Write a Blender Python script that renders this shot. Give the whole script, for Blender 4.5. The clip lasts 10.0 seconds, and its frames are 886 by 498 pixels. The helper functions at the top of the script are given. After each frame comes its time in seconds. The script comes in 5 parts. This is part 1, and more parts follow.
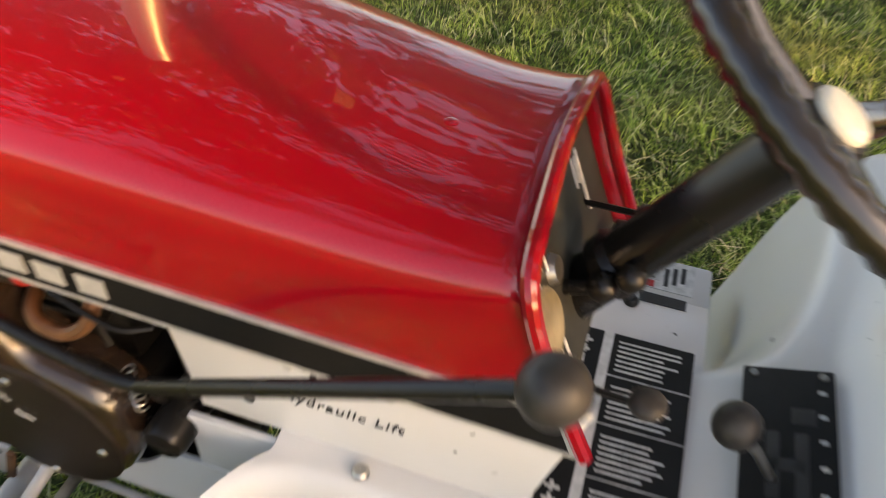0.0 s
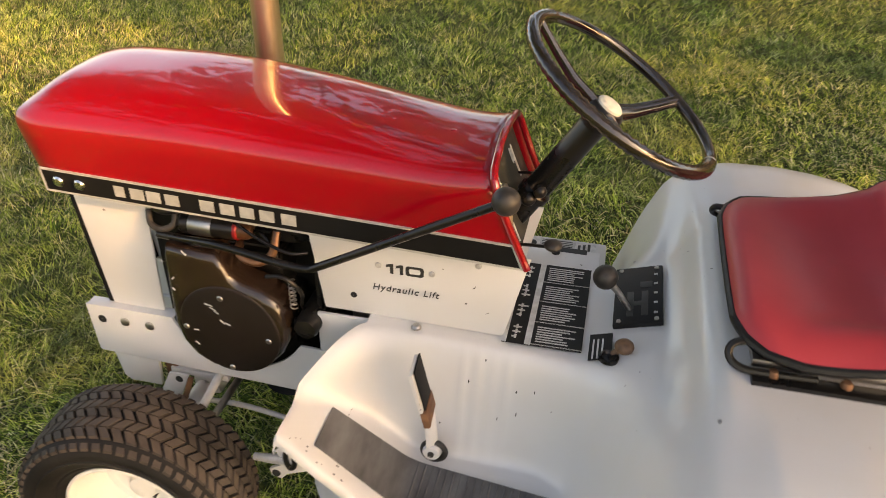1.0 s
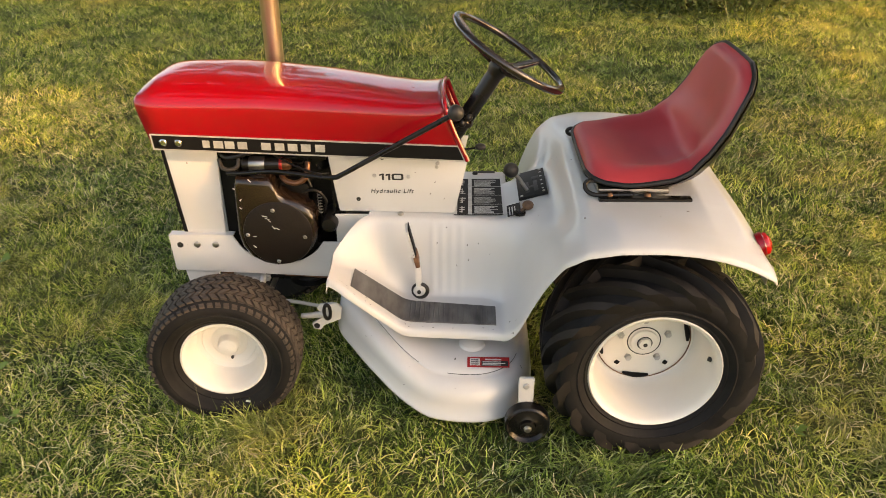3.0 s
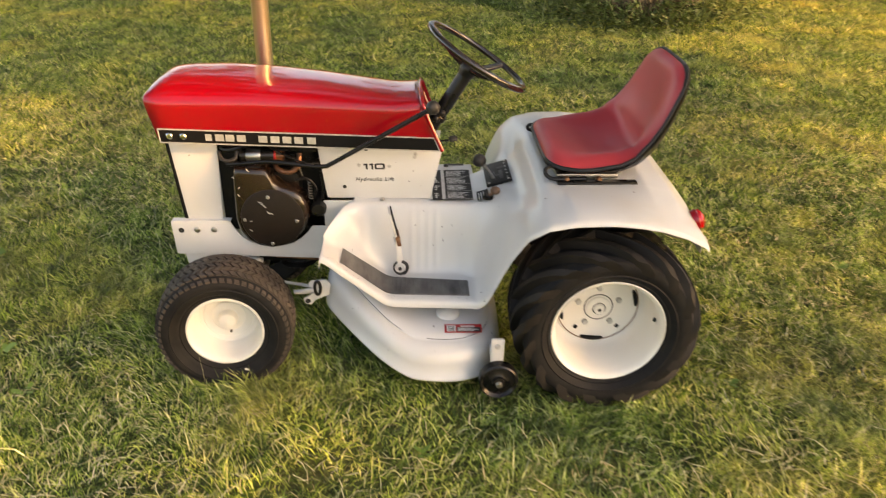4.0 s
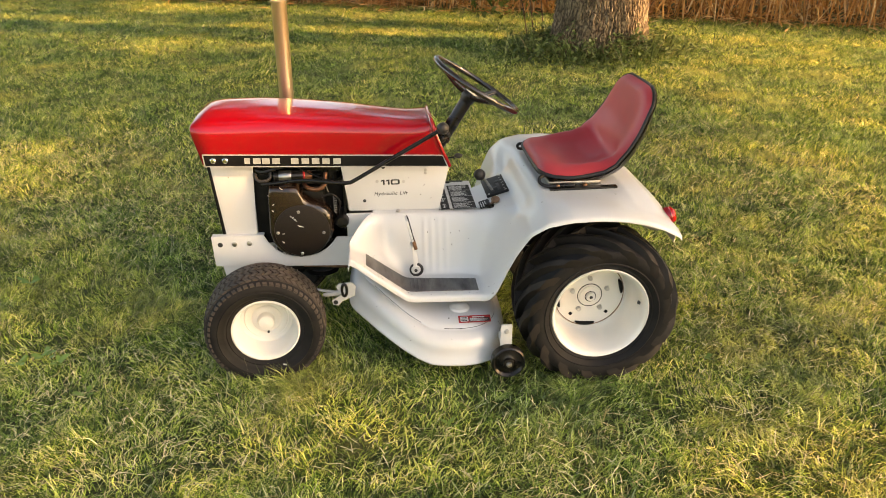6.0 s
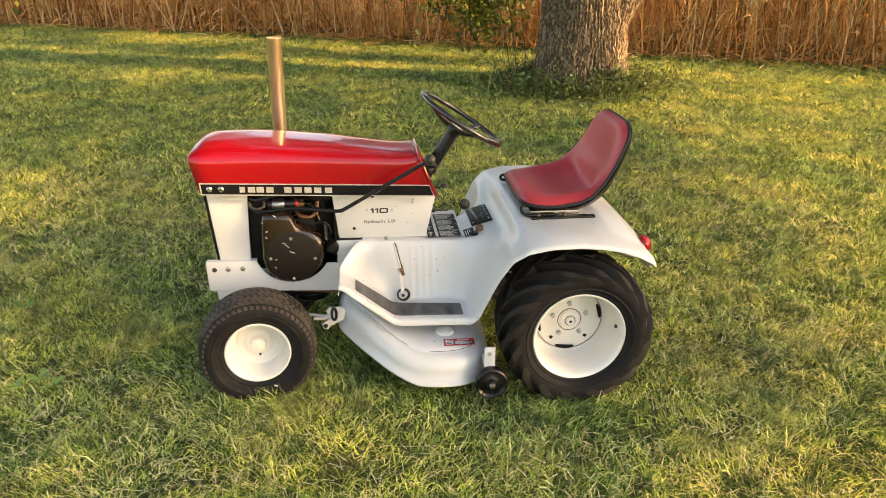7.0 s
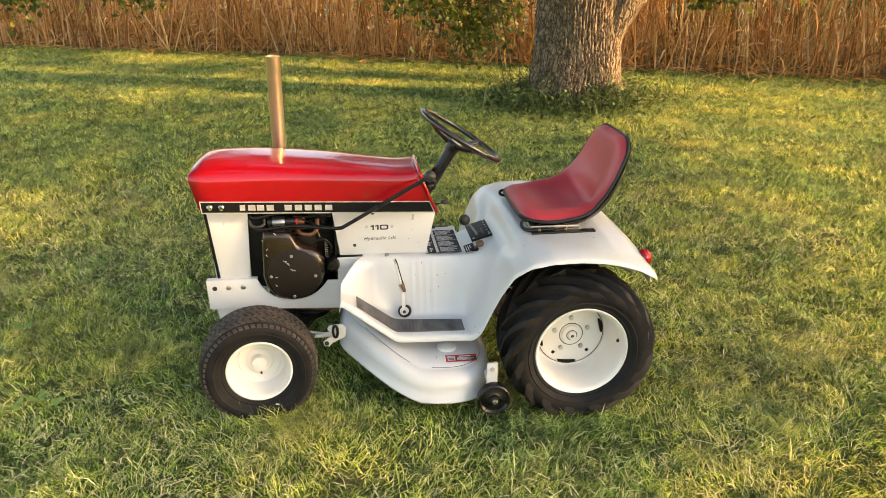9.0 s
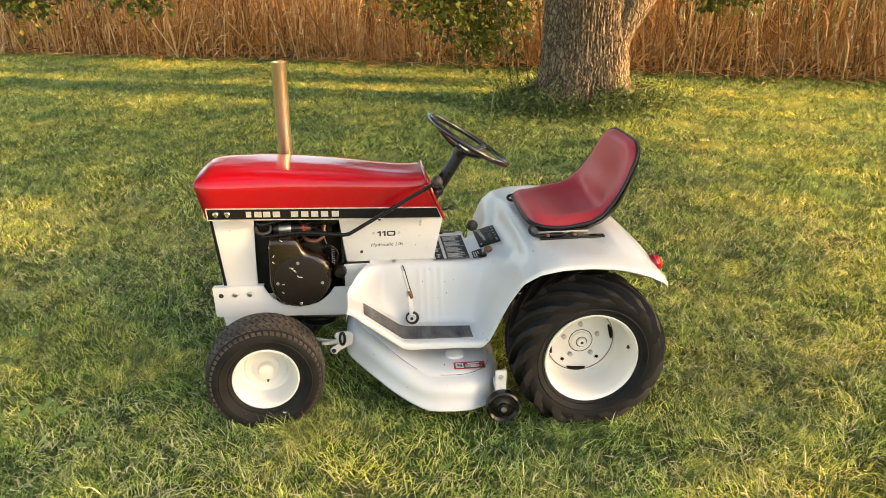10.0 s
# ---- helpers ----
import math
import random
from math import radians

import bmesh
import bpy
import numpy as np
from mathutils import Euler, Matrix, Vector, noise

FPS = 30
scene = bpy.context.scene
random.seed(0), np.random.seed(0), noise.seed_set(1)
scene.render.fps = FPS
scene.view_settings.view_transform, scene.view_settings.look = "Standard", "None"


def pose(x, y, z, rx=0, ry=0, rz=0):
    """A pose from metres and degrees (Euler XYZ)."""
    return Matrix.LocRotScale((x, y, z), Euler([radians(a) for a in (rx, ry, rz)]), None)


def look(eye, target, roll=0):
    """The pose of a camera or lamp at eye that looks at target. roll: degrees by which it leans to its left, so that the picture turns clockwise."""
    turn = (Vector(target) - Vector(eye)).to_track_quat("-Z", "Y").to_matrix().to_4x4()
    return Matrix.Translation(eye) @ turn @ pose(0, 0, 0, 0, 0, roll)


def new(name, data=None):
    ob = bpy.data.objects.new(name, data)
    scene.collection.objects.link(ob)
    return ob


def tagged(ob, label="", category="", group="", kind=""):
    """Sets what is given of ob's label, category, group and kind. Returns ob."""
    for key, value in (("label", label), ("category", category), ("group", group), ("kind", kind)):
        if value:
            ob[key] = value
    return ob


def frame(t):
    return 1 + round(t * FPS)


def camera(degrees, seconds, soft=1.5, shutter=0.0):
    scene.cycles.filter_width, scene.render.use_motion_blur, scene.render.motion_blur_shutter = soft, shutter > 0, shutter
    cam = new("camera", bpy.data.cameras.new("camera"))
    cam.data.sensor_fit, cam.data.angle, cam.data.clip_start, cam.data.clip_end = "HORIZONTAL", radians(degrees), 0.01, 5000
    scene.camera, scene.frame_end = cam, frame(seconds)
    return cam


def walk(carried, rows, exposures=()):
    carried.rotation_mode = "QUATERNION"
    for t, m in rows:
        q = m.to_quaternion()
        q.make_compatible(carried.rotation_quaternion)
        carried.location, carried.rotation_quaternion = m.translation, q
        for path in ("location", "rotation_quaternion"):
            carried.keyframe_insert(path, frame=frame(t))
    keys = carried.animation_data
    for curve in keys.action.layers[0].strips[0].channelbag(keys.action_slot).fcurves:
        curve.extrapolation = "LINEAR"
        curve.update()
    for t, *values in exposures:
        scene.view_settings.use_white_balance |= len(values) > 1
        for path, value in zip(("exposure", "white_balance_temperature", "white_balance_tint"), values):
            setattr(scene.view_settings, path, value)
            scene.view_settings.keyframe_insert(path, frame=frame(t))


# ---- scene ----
cam = camera(59.5, 10.0, 0.7, 0.4)
PATH = [
    (0, (0.653, -0.456, 1.202), (0.276, 0.926, -0.195), 3.8),
    (0.2, (0.701, -0.621, 1.273), (0.317, 0.831, -0.048), 3.6),
    (0.4, (0.748, -0.801, 1.328), (0.367, 0.708, 0.071), 3.0),
    (0.7, (0.786, -0.994, 1.391), (0.395, 0.574, 0.214), 1.7),
    (1, (0.772, -1.16, 1.413), (0.409, 0.47, 0.315), 1.0),
    (1.5, (0.709, -1.447, 1.441), (0.527, 0.263, 0.42), 0.8),
    (2, (0.729, -1.752, 1.458), (0.664, -0.007, 0.484), 0.9),
    (2.5, (0.728, -1.971, 1.482), (0.666, -0.222, 0.514), 0.2),
    (2.7, (0.71, -2.033, 1.494), (0.65, -0.284, 0.526), -0.1),
    (3.8, (0.61, -2.342, 1.542), (0.617, -0.563, 0.629), 0.0),
    (4, (0.602, -2.414, 1.549), (0.669, -0.642, 0.625), 0.8),
    (4.5, (0.595, -2.566, 1.553), (0.741, -0.803, 0.619), 0.9),
    (5, (0.472, -2.621, 1.578), (0.646, -0.849, 0.667), 0.2),
    (5.5, (0.401, -2.699, 1.579), (0.553, -0.906, 0.706), -0.7),
    (6.8, (0.402, -2.905, 1.616), (0.622, -1.068, 0.855), 0.8),
    (7, (0.379, -2.915, 1.625), (0.598, -1.075, 0.871), 0.6),
    (7.5, (0.333, -2.923, 1.644), (0.546, -1.078, 0.901), 0.2),
    (8, (0.327, -2.94, 1.622), (0.552, -1.087, 0.904), 0.2),
    (8.5, (0.325, -2.932, 1.614), (0.572, -1.079, 0.904), 0.4),
    (9, (0.358, -2.912, 1.624), (0.591, -1.059, 0.909), 0.1),
    (9.5, (0.363, -2.906, 1.613), (0.586, -1.046, 0.91), -0.1),
    (10, (0.366, -2.885, 1.621), (0.577, -1.025, 0.916), -0.4),
]
walk(cam, [(t, look(eye, target, roll)) for t, eye, target, roll in PATH],
     [(0.0, 2.02, 8200, 20), (1.0, 1.83, 8900, 23), (2.5, 1.85, 9200, 22), (5.0, 2.02, 9200, 20), (7.0, 2.10, 8500, 16), (10.0, 2.16, 8200, 14)])

# ---- light and exposure ----
SUN_ELEV, SUN_AZ = 19.0, -21.0          # degrees; azimuth of the sun from +x towards +y
sun_dir = Vector((math.cos(radians(SUN_ELEV)) * math.cos(radians(SUN_AZ)), math.cos(radians(SUN_ELEV)) * math.sin(radians(SUN_AZ)), math.sin(radians(SUN_ELEV))))
world = bpy.data.worlds.new("sky")
scene.world = world
world.use_nodes = True
wn = world.node_tree.nodes
sky = wn.new("ShaderNodeTexSky")
sky.sky_type = "NISHITA"
sky.sun_disc = False
sky.sun_elevation = radians(SUN_ELEV)
sky.sun_rotation = radians(90 - SUN_AZ)
sky.dust_density = 2.0
wn["Background"].inputs[1].default_value = 0.15
world.node_tree.links.new(sky.outputs[0], wn["Background"].inputs[0])
sun_data = bpy.data.lights.new("sun", "SUN")
sun_data.energy, sun_data.angle, sun_data.color = 3.16, radians(1.5), (1.0, 0.65, 0.33)
sun = new("sun", sun_data)
sun.matrix_world = look(sun_dir * 60, (0, 0, 0))


# ---- materials ----
def material(name, rough=0.5, metal=0.0, coat=0.0):
    m = bpy.data.materials.new(name)
    m.use_nodes = True
    b = m.node_tree.nodes["Principled BSDF"]
    b.inputs["Roughness"].default_value = rough
    b.inputs["Metallic"].default_value = metal
    b.inputs["Coat Weight"].default_value = coat
    b.inputs["Coat Roughness"].default_value = 0.03
    b.inputs["Coat IOR"].default_value = 1.52
    return m, m.node_tree.nodes, m.node_tree.links, b


def noise_tex(nodes, links, scale, detail=4.0, coord="Object", distortion=0.0, stretch=None):
    tc = nodes.new("ShaderNodeTexCoord")
    out = tc.outputs[coord]
    if stretch:
        mp = nodes.new("ShaderNodeMapping")
        mp.inputs["Scale"].default_value = stretch
        links.new(out, mp.inputs["Vector"])
        out = mp.outputs["Vector"]
    n = nodes.new("ShaderNodeTexNoise")
    n.inputs["Scale"].default_value = scale
    n.inputs["Detail"].default_value = detail
    n.inputs["Distortion"].default_value = distortion
    links.new(out, n.inputs["Vector"])
    return n.outputs["Fac"]


def ramp(nodes, links, fac, stops):
    r = nodes.new("ShaderNodeValToRGB")
    els = r.color_ramp.elements
    while len(els) < len(stops):
        els.new(0.5)
    for e, (p, c) in zip(els, stops):
        e.position, e.color = p, (*c, 1.0)
    links.new(fac, r.inputs["Fac"])
    return r.outputs["Color"]


def mix(nodes, links, fac, a, b, mode="MIX"):
    x = nodes.new("ShaderNodeMix")
    x.data_type, x.blend_type = "RGBA", mode
    for sock, v in ((x.inputs[0], fac), (x.inputs[6], a), (x.inputs[7], b)):
        if isinstance(v, bpy.types.NodeSocket):
            links.new(v, sock)
        elif isinstance(v, float):
            sock.default_value = v
        else:
            sock.default_value = (*v, 1.0)
    return x.outputs[2]


def bump(nodes, links, fac, shader, strength=0.2, distance=0.002):
    b = nodes.new("ShaderNodeBump")
    b.inputs["Strength"].default_value = strength
    b.inputs["Distance"].default_value = distance
    links.new(fac, b.inputs["Height"])
    links.new(b.outputs["Normal"], shader.inputs["Normal"])


def simple(name, dark, light, scale, rough, metal=0.0, coat=0.0, strength=0.15, distance=0.001, detail=6.0, stretch=None, spread=0.0, spec=0.5):
    """A surface whose colour wanders between two tones, with fine relief and uneven gloss."""
    m, n, l, b = material(name, rough, metal, coat)
    b.inputs["Specular IOR Level"].default_value = spec
    f = noise_tex(n, l, scale, detail, stretch=stretch)
    l.new(ramp(n, l, f, [(0.3, dark), (0.7, light)]), b.inputs["Base Color"])
    g = noise_tex(n, l, scale * 5, 5, stretch=stretch)
    bump(n, l, g, b, strength, distance)
    if spread:
        mr = n.new("ShaderNodeMapRange")
        mr.inputs["To Min"].default_value, mr.inputs["To Max"].default_value = rough - spread, rough + spread
        l.new(f, mr.inputs["Value"])
        l.new(mr.outputs[0], b.inputs["Roughness"])
    return m


def paint(name, base, chip, rough, coat, chips=0.71, dirt=(0.5, 0.42, 0.3), grime=0.12, spec=0.5, peel=0.04):
    """Sprayed enamel: slight orange peel, small chips, faint grime."""
    m, n, l, b = material(name, rough, 0.0, coat)
    b.inputs["Specular IOR Level"].default_value = spec
    g = noise_tex(n, l, 7, 6)
    tone = mix(n, l, ramp(n, l, g, [(0.45, (0, 0, 0)), (0.85, (grime * 2, grime * 2, grime * 2))]), base, dirt)
    c = noise_tex(n, l, 55, 3, distortion=0.4)
    c2 = noise_tex(n, l, 9, 2)
    both = n.new("ShaderNodeMath")
    both.operation = "MULTIPLY_ADD"
    l.new(c2, both.inputs[0])
    both.inputs[1].default_value = 0.35
    l.new(c, both.inputs[2])
    mask = ramp(n, l, both.outputs[0], [(chips + 0.2, (0, 0, 0)), (chips + 0.215, (1, 1, 1))])
    l.new(mix(n, l, mask, tone, chip), b.inputs["Base Color"])
    p = noise_tex(n, l, 240, 2)
    bump(n, l, p, b, peel, 0.0006)
    return m


RED = paint("red_enamel", (0.255, 0.001, 0.007), (0.2, 0.02, 0.02), 0.30, 1.0, 0.9, (0.4, 0.02, 0.02), 0.04, 0.12, 0.02)
WHITE = paint("white_enamel", (0.572, 0.571, 0.561), (0.05, 0.045, 0.04), 0.34, 0.35, 0.735)
RIM_WHITE = paint("cream_rim_enamel", (0.70, 0.685, 0.64), (0.12, 0.08, 0.05), 0.4, 0.2, 0.80)
BLACK = simple("black_enamel", (0.005, 0.005, 0.005), (0.011, 0.010, 0.009), 14, 0.28, coat=0.03, spread=0.1, spec=0.28)
STRIPE = simple("black_stripe", (0.008, 0.008, 0.008), (0.010, 0.010, 0.010), 20, 0.45, spec=0.06)
WHEEL_BLACK = simple("worn_glossy_black", (0.006, 0.005, 0.005), (0.020, 0.014, 0.010), 18, 0.16, coat=0.5, spread=0.08, spec=0.5)
ENGINE = simple("engine_casting", (0.004, 0.004, 0.004), (0.010, 0.009, 0.007), 24, 0.45, strength=0.4, distance=0.002, spread=0.15, spec=0.2)
RUBBER = simple("tyre_rubber", (0.006, 0.006, 0.007), (0.016, 0.015, 0.014), 16, 0.66, strength=0.35, distance=0.0015, spread=0.12, spec=0.16)
DUSTY = simple("dusty_tread_rubber", (0.028, 0.024, 0.021), (0.088, 0.071, 0.058), 12, 0.78, strength=0.35, distance=0.0015, spread=0.1, spec=0.22)
CHROME = simple("chrome", (0.62, 0.6, 0.56), (0.78, 0.76, 0.72), 30, 0.13, 1.0, strength=0.05, stretch=(1, 1, 0.15))
BRASSY = simple("bronzed_pipe", (0.46, 0.36, 0.23), (0.70, 0.60, 0.44), 34, 0.40, 1.0, strength=0.06, stretch=(1, 1, 0.04), spread=0.06)
STEEL = simple("dull_steel", (0.32, 0.31, 0.29), (0.5, 0.48, 0.44), 40, 0.38, 1.0)
RUST = simple("rusty_steel", (0.09, 0.035, 0.016), (0.24, 0.12, 0.06), 30, 0.7, 0.3, strength=0.5)
COPPER = simple("brown_pipe", (0.08, 0.035, 0.018), (0.24, 0.11, 0.055), 30, 0.35, 0.6)
VINYL = simple("red_vinyl", (0.36, 0.026, 0.034), (0.48, 0.042, 0.050), 5, 0.48, coat=0.08, strength=0.3, distance=0.0006, spread=0.08)
TRIM = simple("black_vinyl_piping", (0.008, 0.008, 0.008), (0.014, 0.014, 0.014), 40, 0.4, spec=0.3)
GRIP = simple("worn_grip_strip", (0.045, 0.043, 0.042), (0.15, 0.145, 0.14), 22, 0.85, strength=0.6, distance=0.002, stretch=(1.0, 0.35, 1.0))
KNOB = simple("worn_black_knob", (0.012, 0.012, 0.012), (0.05, 0.045, 0.04), 40, 0.45, spread=0.12, spec=0.3)
BROWN = simple("worn_brown_knob", (0.08, 0.04, 0.022), (0.2, 0.11, 0.06), 60, 0.6)
GAUGE = simple("tarnished_gauge_face", (0.20, 0.16, 0.085), (0.42, 0.35, 0.21), 40, 0.35, 0.3)
DASH = simple("charcoal_dash", (0.022, 0.022, 0.018), (0.042, 0.041, 0.034), 30, 0.55, spec=0.2)
# black paint; its brown tint stands in for warm sunlit reflections
SHROUD = simple("black_enamel_warm_reflection", (0.010, 0.006, 0.004), (0.024, 0.014, 0.009), 14, 0.2, coat=0.35, spread=0.06, spec=0.4)
IVORY = simple("ivory_plastic", (0.62, 0.58, 0.47), (0.75, 0.71, 0.6), 30, 0.35)
INK = simple("black_lettering", (0.012, 0.012, 0.012), (0.02, 0.02, 0.02), 60, 0.5)
SILVER = simple("silver_lettering", (0.36, 0.36, 0.345), (0.5, 0.5, 0.48), 60, 0.4, 0.3)
MATT = simple("matt_black_plate", (0.006, 0.006, 0.006), (0.010, 0.010, 0.010), 30, 0.5, spec=0.22)
DECAL = simple("black_decal_film", (0.008, 0.008, 0.008), (0.012, 0.012, 0.012), 30, 0.55, spec=0.2)
PRINT = simple("pale_decal_print", (0.42, 0.42, 0.4), (0.62, 0.62, 0.6), 90, 0.5)
RED_PRINT = simple("red_decal_print", (0.3, 0.012, 0.012), (0.42, 0.02, 0.02), 60, 0.45)
LENS = simple("red_lens", (0.5, 0.006, 0.01), (0.65, 0.012, 0.015), 60, 0.15, coat=0.6)


def bark_material():
    m, n, l, b = material("bark", 0.92)
    tc = n.new("ShaderNodeTexCoord")
    warp = n.new("ShaderNodeTexNoise")
    warp.inputs["Scale"].default_value, warp.inputs["Detail"].default_value = 8.0, 6.0
    l.new(tc.outputs["Object"], warp.inputs["Vector"])
    add = n.new("ShaderNodeVectorMath")
    add.operation = "MULTIPLY_ADD"
    add.inputs[1].default_value = (0.12, 0.12, 0.34)
    l.new(warp.outputs["Color"], add.inputs[0])
    l.new(tc.outputs["Object"], add.inputs[2])
    mp = n.new("ShaderNodeMapping")
    mp.inputs["Scale"].default_value = (1, 1, 0.2)
    l.new(add.outputs[0], mp.inputs["Vector"])
    v = n.new("ShaderNodeTexVoronoi")
    v.feature = "DISTANCE_TO_EDGE"
    v.inputs["Scale"].default_value = 24
    l.new(mp.outputs[0], v.inputs["Vector"])
    fine = noise_tex(n, l, 60, 6, stretch=(1, 1, 0.5))
    plate = ramp(n, l, v.outputs["Distance"], [(0.0, (0.16, 0.14, 0.12)), (0.07, (0.55, 0.53, 0.51)), (0.28, (1, 1, 1))])
    tone = ramp(n, l, fine, [(0.3, (0.13, 0.09, 0.055)), (0.7, (0.40, 0.30, 0.195))])
    c = mix(n, l, 1.0, tone, plate, "MULTIPLY")
    g = noise_tex(n, l, 2.2, 4)
    l.new(mix(n, l, ramp(n, l, g, [(0.45, (0, 0, 0)), (0.8, (0.45, 0.45, 0.45))]), c, (0.09, 0.095, 0.06)), b.inputs["Base Color"])
    h = mix(n, l, 0.3, plate, fine)
    bump(n, l, h, b, 1.0, 0.03)
    return m


def leafy(name, stops, patch=None, patch_scale=0.6, patch_stops=(0.48, 0.68), rough=0.55, thin=0.25, tufts=0.0, drift=0.0):
    """Leaves or blades: each takes its own tone; patches of another tone wander over the ground."""
    m, n, l, b = material(name, rough)
    geo = n.new("ShaderNodeNewGeometry")
    c = ramp(n, l, geo.outputs["Random Per Island"], stops)
    if patch:
        f = noise_tex(n, l, patch_scale, 5, distortion=0.3)
        c = mix(n, l, ramp(n, l, f, [(patch_stops[0], (0, 0, 0)), (patch_stops[1], (0.75, 0.75, 0.75))]), c, patch)
    # multiplied blotches paint in shaded gaps and brighter, lit tufts
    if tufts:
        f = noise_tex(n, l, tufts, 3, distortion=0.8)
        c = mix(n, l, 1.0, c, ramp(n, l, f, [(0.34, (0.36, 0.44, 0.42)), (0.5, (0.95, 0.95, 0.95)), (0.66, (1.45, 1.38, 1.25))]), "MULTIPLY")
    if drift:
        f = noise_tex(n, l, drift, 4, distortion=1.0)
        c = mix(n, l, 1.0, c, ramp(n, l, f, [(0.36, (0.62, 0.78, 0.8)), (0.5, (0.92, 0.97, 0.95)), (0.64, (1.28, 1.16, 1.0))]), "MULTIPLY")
    l.new(c, b.inputs["Base Color"])
    tr = n.new("ShaderNodeBsdfTranslucent")
    l.new(c, tr.inputs["Color"])
    ms = n.new("ShaderNodeMixShader")
    ms.inputs[0].default_value = thin
    l.new(b.outputs[0], ms.inputs[1])
    l.new(tr.outputs[0], ms.inputs[2])
    l.new(ms.outputs[0], n["Material Output"].inputs["Surface"])
    return m


BARK = bark_material()
# the darkest blade tones and tufts put shade between blades into the colour
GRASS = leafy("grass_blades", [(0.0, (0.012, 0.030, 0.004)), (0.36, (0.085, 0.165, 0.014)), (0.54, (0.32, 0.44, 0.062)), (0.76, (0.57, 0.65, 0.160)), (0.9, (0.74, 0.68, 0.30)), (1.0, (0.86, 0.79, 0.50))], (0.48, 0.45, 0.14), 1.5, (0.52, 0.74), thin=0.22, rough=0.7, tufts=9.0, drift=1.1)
CROWN = leafy("tree_leaves", [(0.0, (0.035, 0.065, 0.012)), (0.7, (0.10, 0.15, 0.026)), (1.0, (0.26, 0.24, 0.045))], thin=0.35)
IVY = leafy("ground_cover_leaves", [(0.0, (0.03, 0.05, 0.012)), (0.45, (0.10, 0.15, 0.035)), (0.85, (0.21, 0.27, 0.08)), (0.96, (0.36, 0.40, 0.18)), (1.0, (0.30, 0.21, 0.11))])
CORN = leafy("dry_corn", [(0.0, (0.20, 0.08, 0.02)), (0.3, (0.56, 0.28, 0.085)), (0.7, (0.84, 0.52, 0.20)), (1.0, (0.94, 0.78, 0.48))], (0.60, 0.30, 0.09), 0.8, thin=0.32, rough=0.7)
CORN_GREEN = leafy("green_corn", [(0.0, (0.08, 0.13, 0.025)), (1.0, (0.24, 0.27, 0.07))], thin=0.3)
STRAW = leafy("dry_clippings", [(0.0, (0.34, 0.27, 0.12)), (0.5, (0.60, 0.50, 0.26)), (1.0, (0.85, 0.76, 0.5))], thin=0.15, rough=0.7)
WEED = leafy("weed_leaves", [(0.0, (0.10, 0.20, 0.035)), (1.0, (0.20, 0.32, 0.07))])


def ground_material():
    m, n, l, b = material("lawn_ground", 0.95)
    f = noise_tex(n, l, 0.9, 5, distortion=0.3)
    g = noise_tex(n, l, 45, 6)
    c = ramp(n, l, g, [(0.3, (0.010, 0.012, 0.004)), (0.5, (0.045, 0.06, 0.013)), (0.72, (0.18, 0.20, 0.045))])
    l.new(mix(n, l, ramp(n, l, f, [(0.5, (0, 0, 0)), (0.72, (0.7, 0.7, 0.7))]), c, (0.15, 0.145, 0.04)), b.inputs["Base Color"])
    bump(n, l, g, b, 0.8, 0.03)
    return m


SOIL = ground_material()


# ---- mesh helpers ----
def part(name, bm, mat, parent=None, label="", smooth=True, angle=35):
    """Links a bmesh as one mesh object, under a thing or a part."""
    bmesh.ops.recalc_face_normals(bm, faces=bm.faces)
    me = bpy.data.meshes.new(name)
    bm.to_mesh(me)
    bm.free()
    me.materials.append(mat)
    if smooth and len(me.polygons):
        me.polygons.foreach_set("use_smooth", [True] * len(me.polygons))
        me.set_sharp_from_angle(angle=radians(angle))
    ob = new(name, me)
    if parent:
        ob.parent = parent
    if label:
        tagged(ob, label)
    return ob


def box(x0, x1, y0, y1, z0, z1, bev=0.003, m=None, seg=2):
    bm = bmesh.new()
    bmesh.ops.create_cube(bm, size=1.0, matrix=Matrix.Translation(((x0 + x1) / 2, (y0 + y1) / 2, (z0 + z1) / 2)) @ Matrix.Diagonal((x1 - x0, y1 - y0, z1 - z0, 1)))
    if bev:
        bmesh.ops.bevel(bm, geom=bm.edges[:], offset=bev, segments=seg, affect="EDGES", profile=0.6)
    if m:
        bm.transform(m)
    return bm


def join(*bms):
    out = bms[0]
    for b in bms[1:]:
        me = bpy.data.meshes.new("tmp")
        b.to_mesh(me)
        b.free()
        out.from_mesh(me)
        bpy.data.meshes.remove(me)
    return out


def sheet(rows, closed=False):
    """A skin over rows of points."""
    bm = bmesh.new()
    grid = [[bm.verts.new(p) for p in r] for r in rows]
    for a, b in zip(grid, grid[1:]):
        k = len(a)
        for i in range(k if closed else k - 1):
            j = (i + 1) % k
            bm.faces.new((a[i], a[j], b[j], b[i]))
    return bm


def lathe(profile, steps=48, axis="y", m=None, shut=False):
    """Turns (radius, along) round the y, z or x axis."""
    rows = []
    for r, a in profile:
        ring = []
        for i in range(steps):
            t = 2 * math.pi * i / steps
            c, s = r * math.cos(t), r * math.sin(t)
            ring.append({"y": (c, a, s), "z": (c, s, a), "x": (a, c, s)}[axis])
        rows.append(ring)
    bm = sheet(rows, True)
    if shut:
        bmesh.ops.holes_fill(bm, edges=[e for e in bm.edges if e.is_boundary])
    bmesh.ops.remove_doubles(bm, verts=bm.verts, dist=1e-6)
    if m:
        bm.transform(m)
    return bm


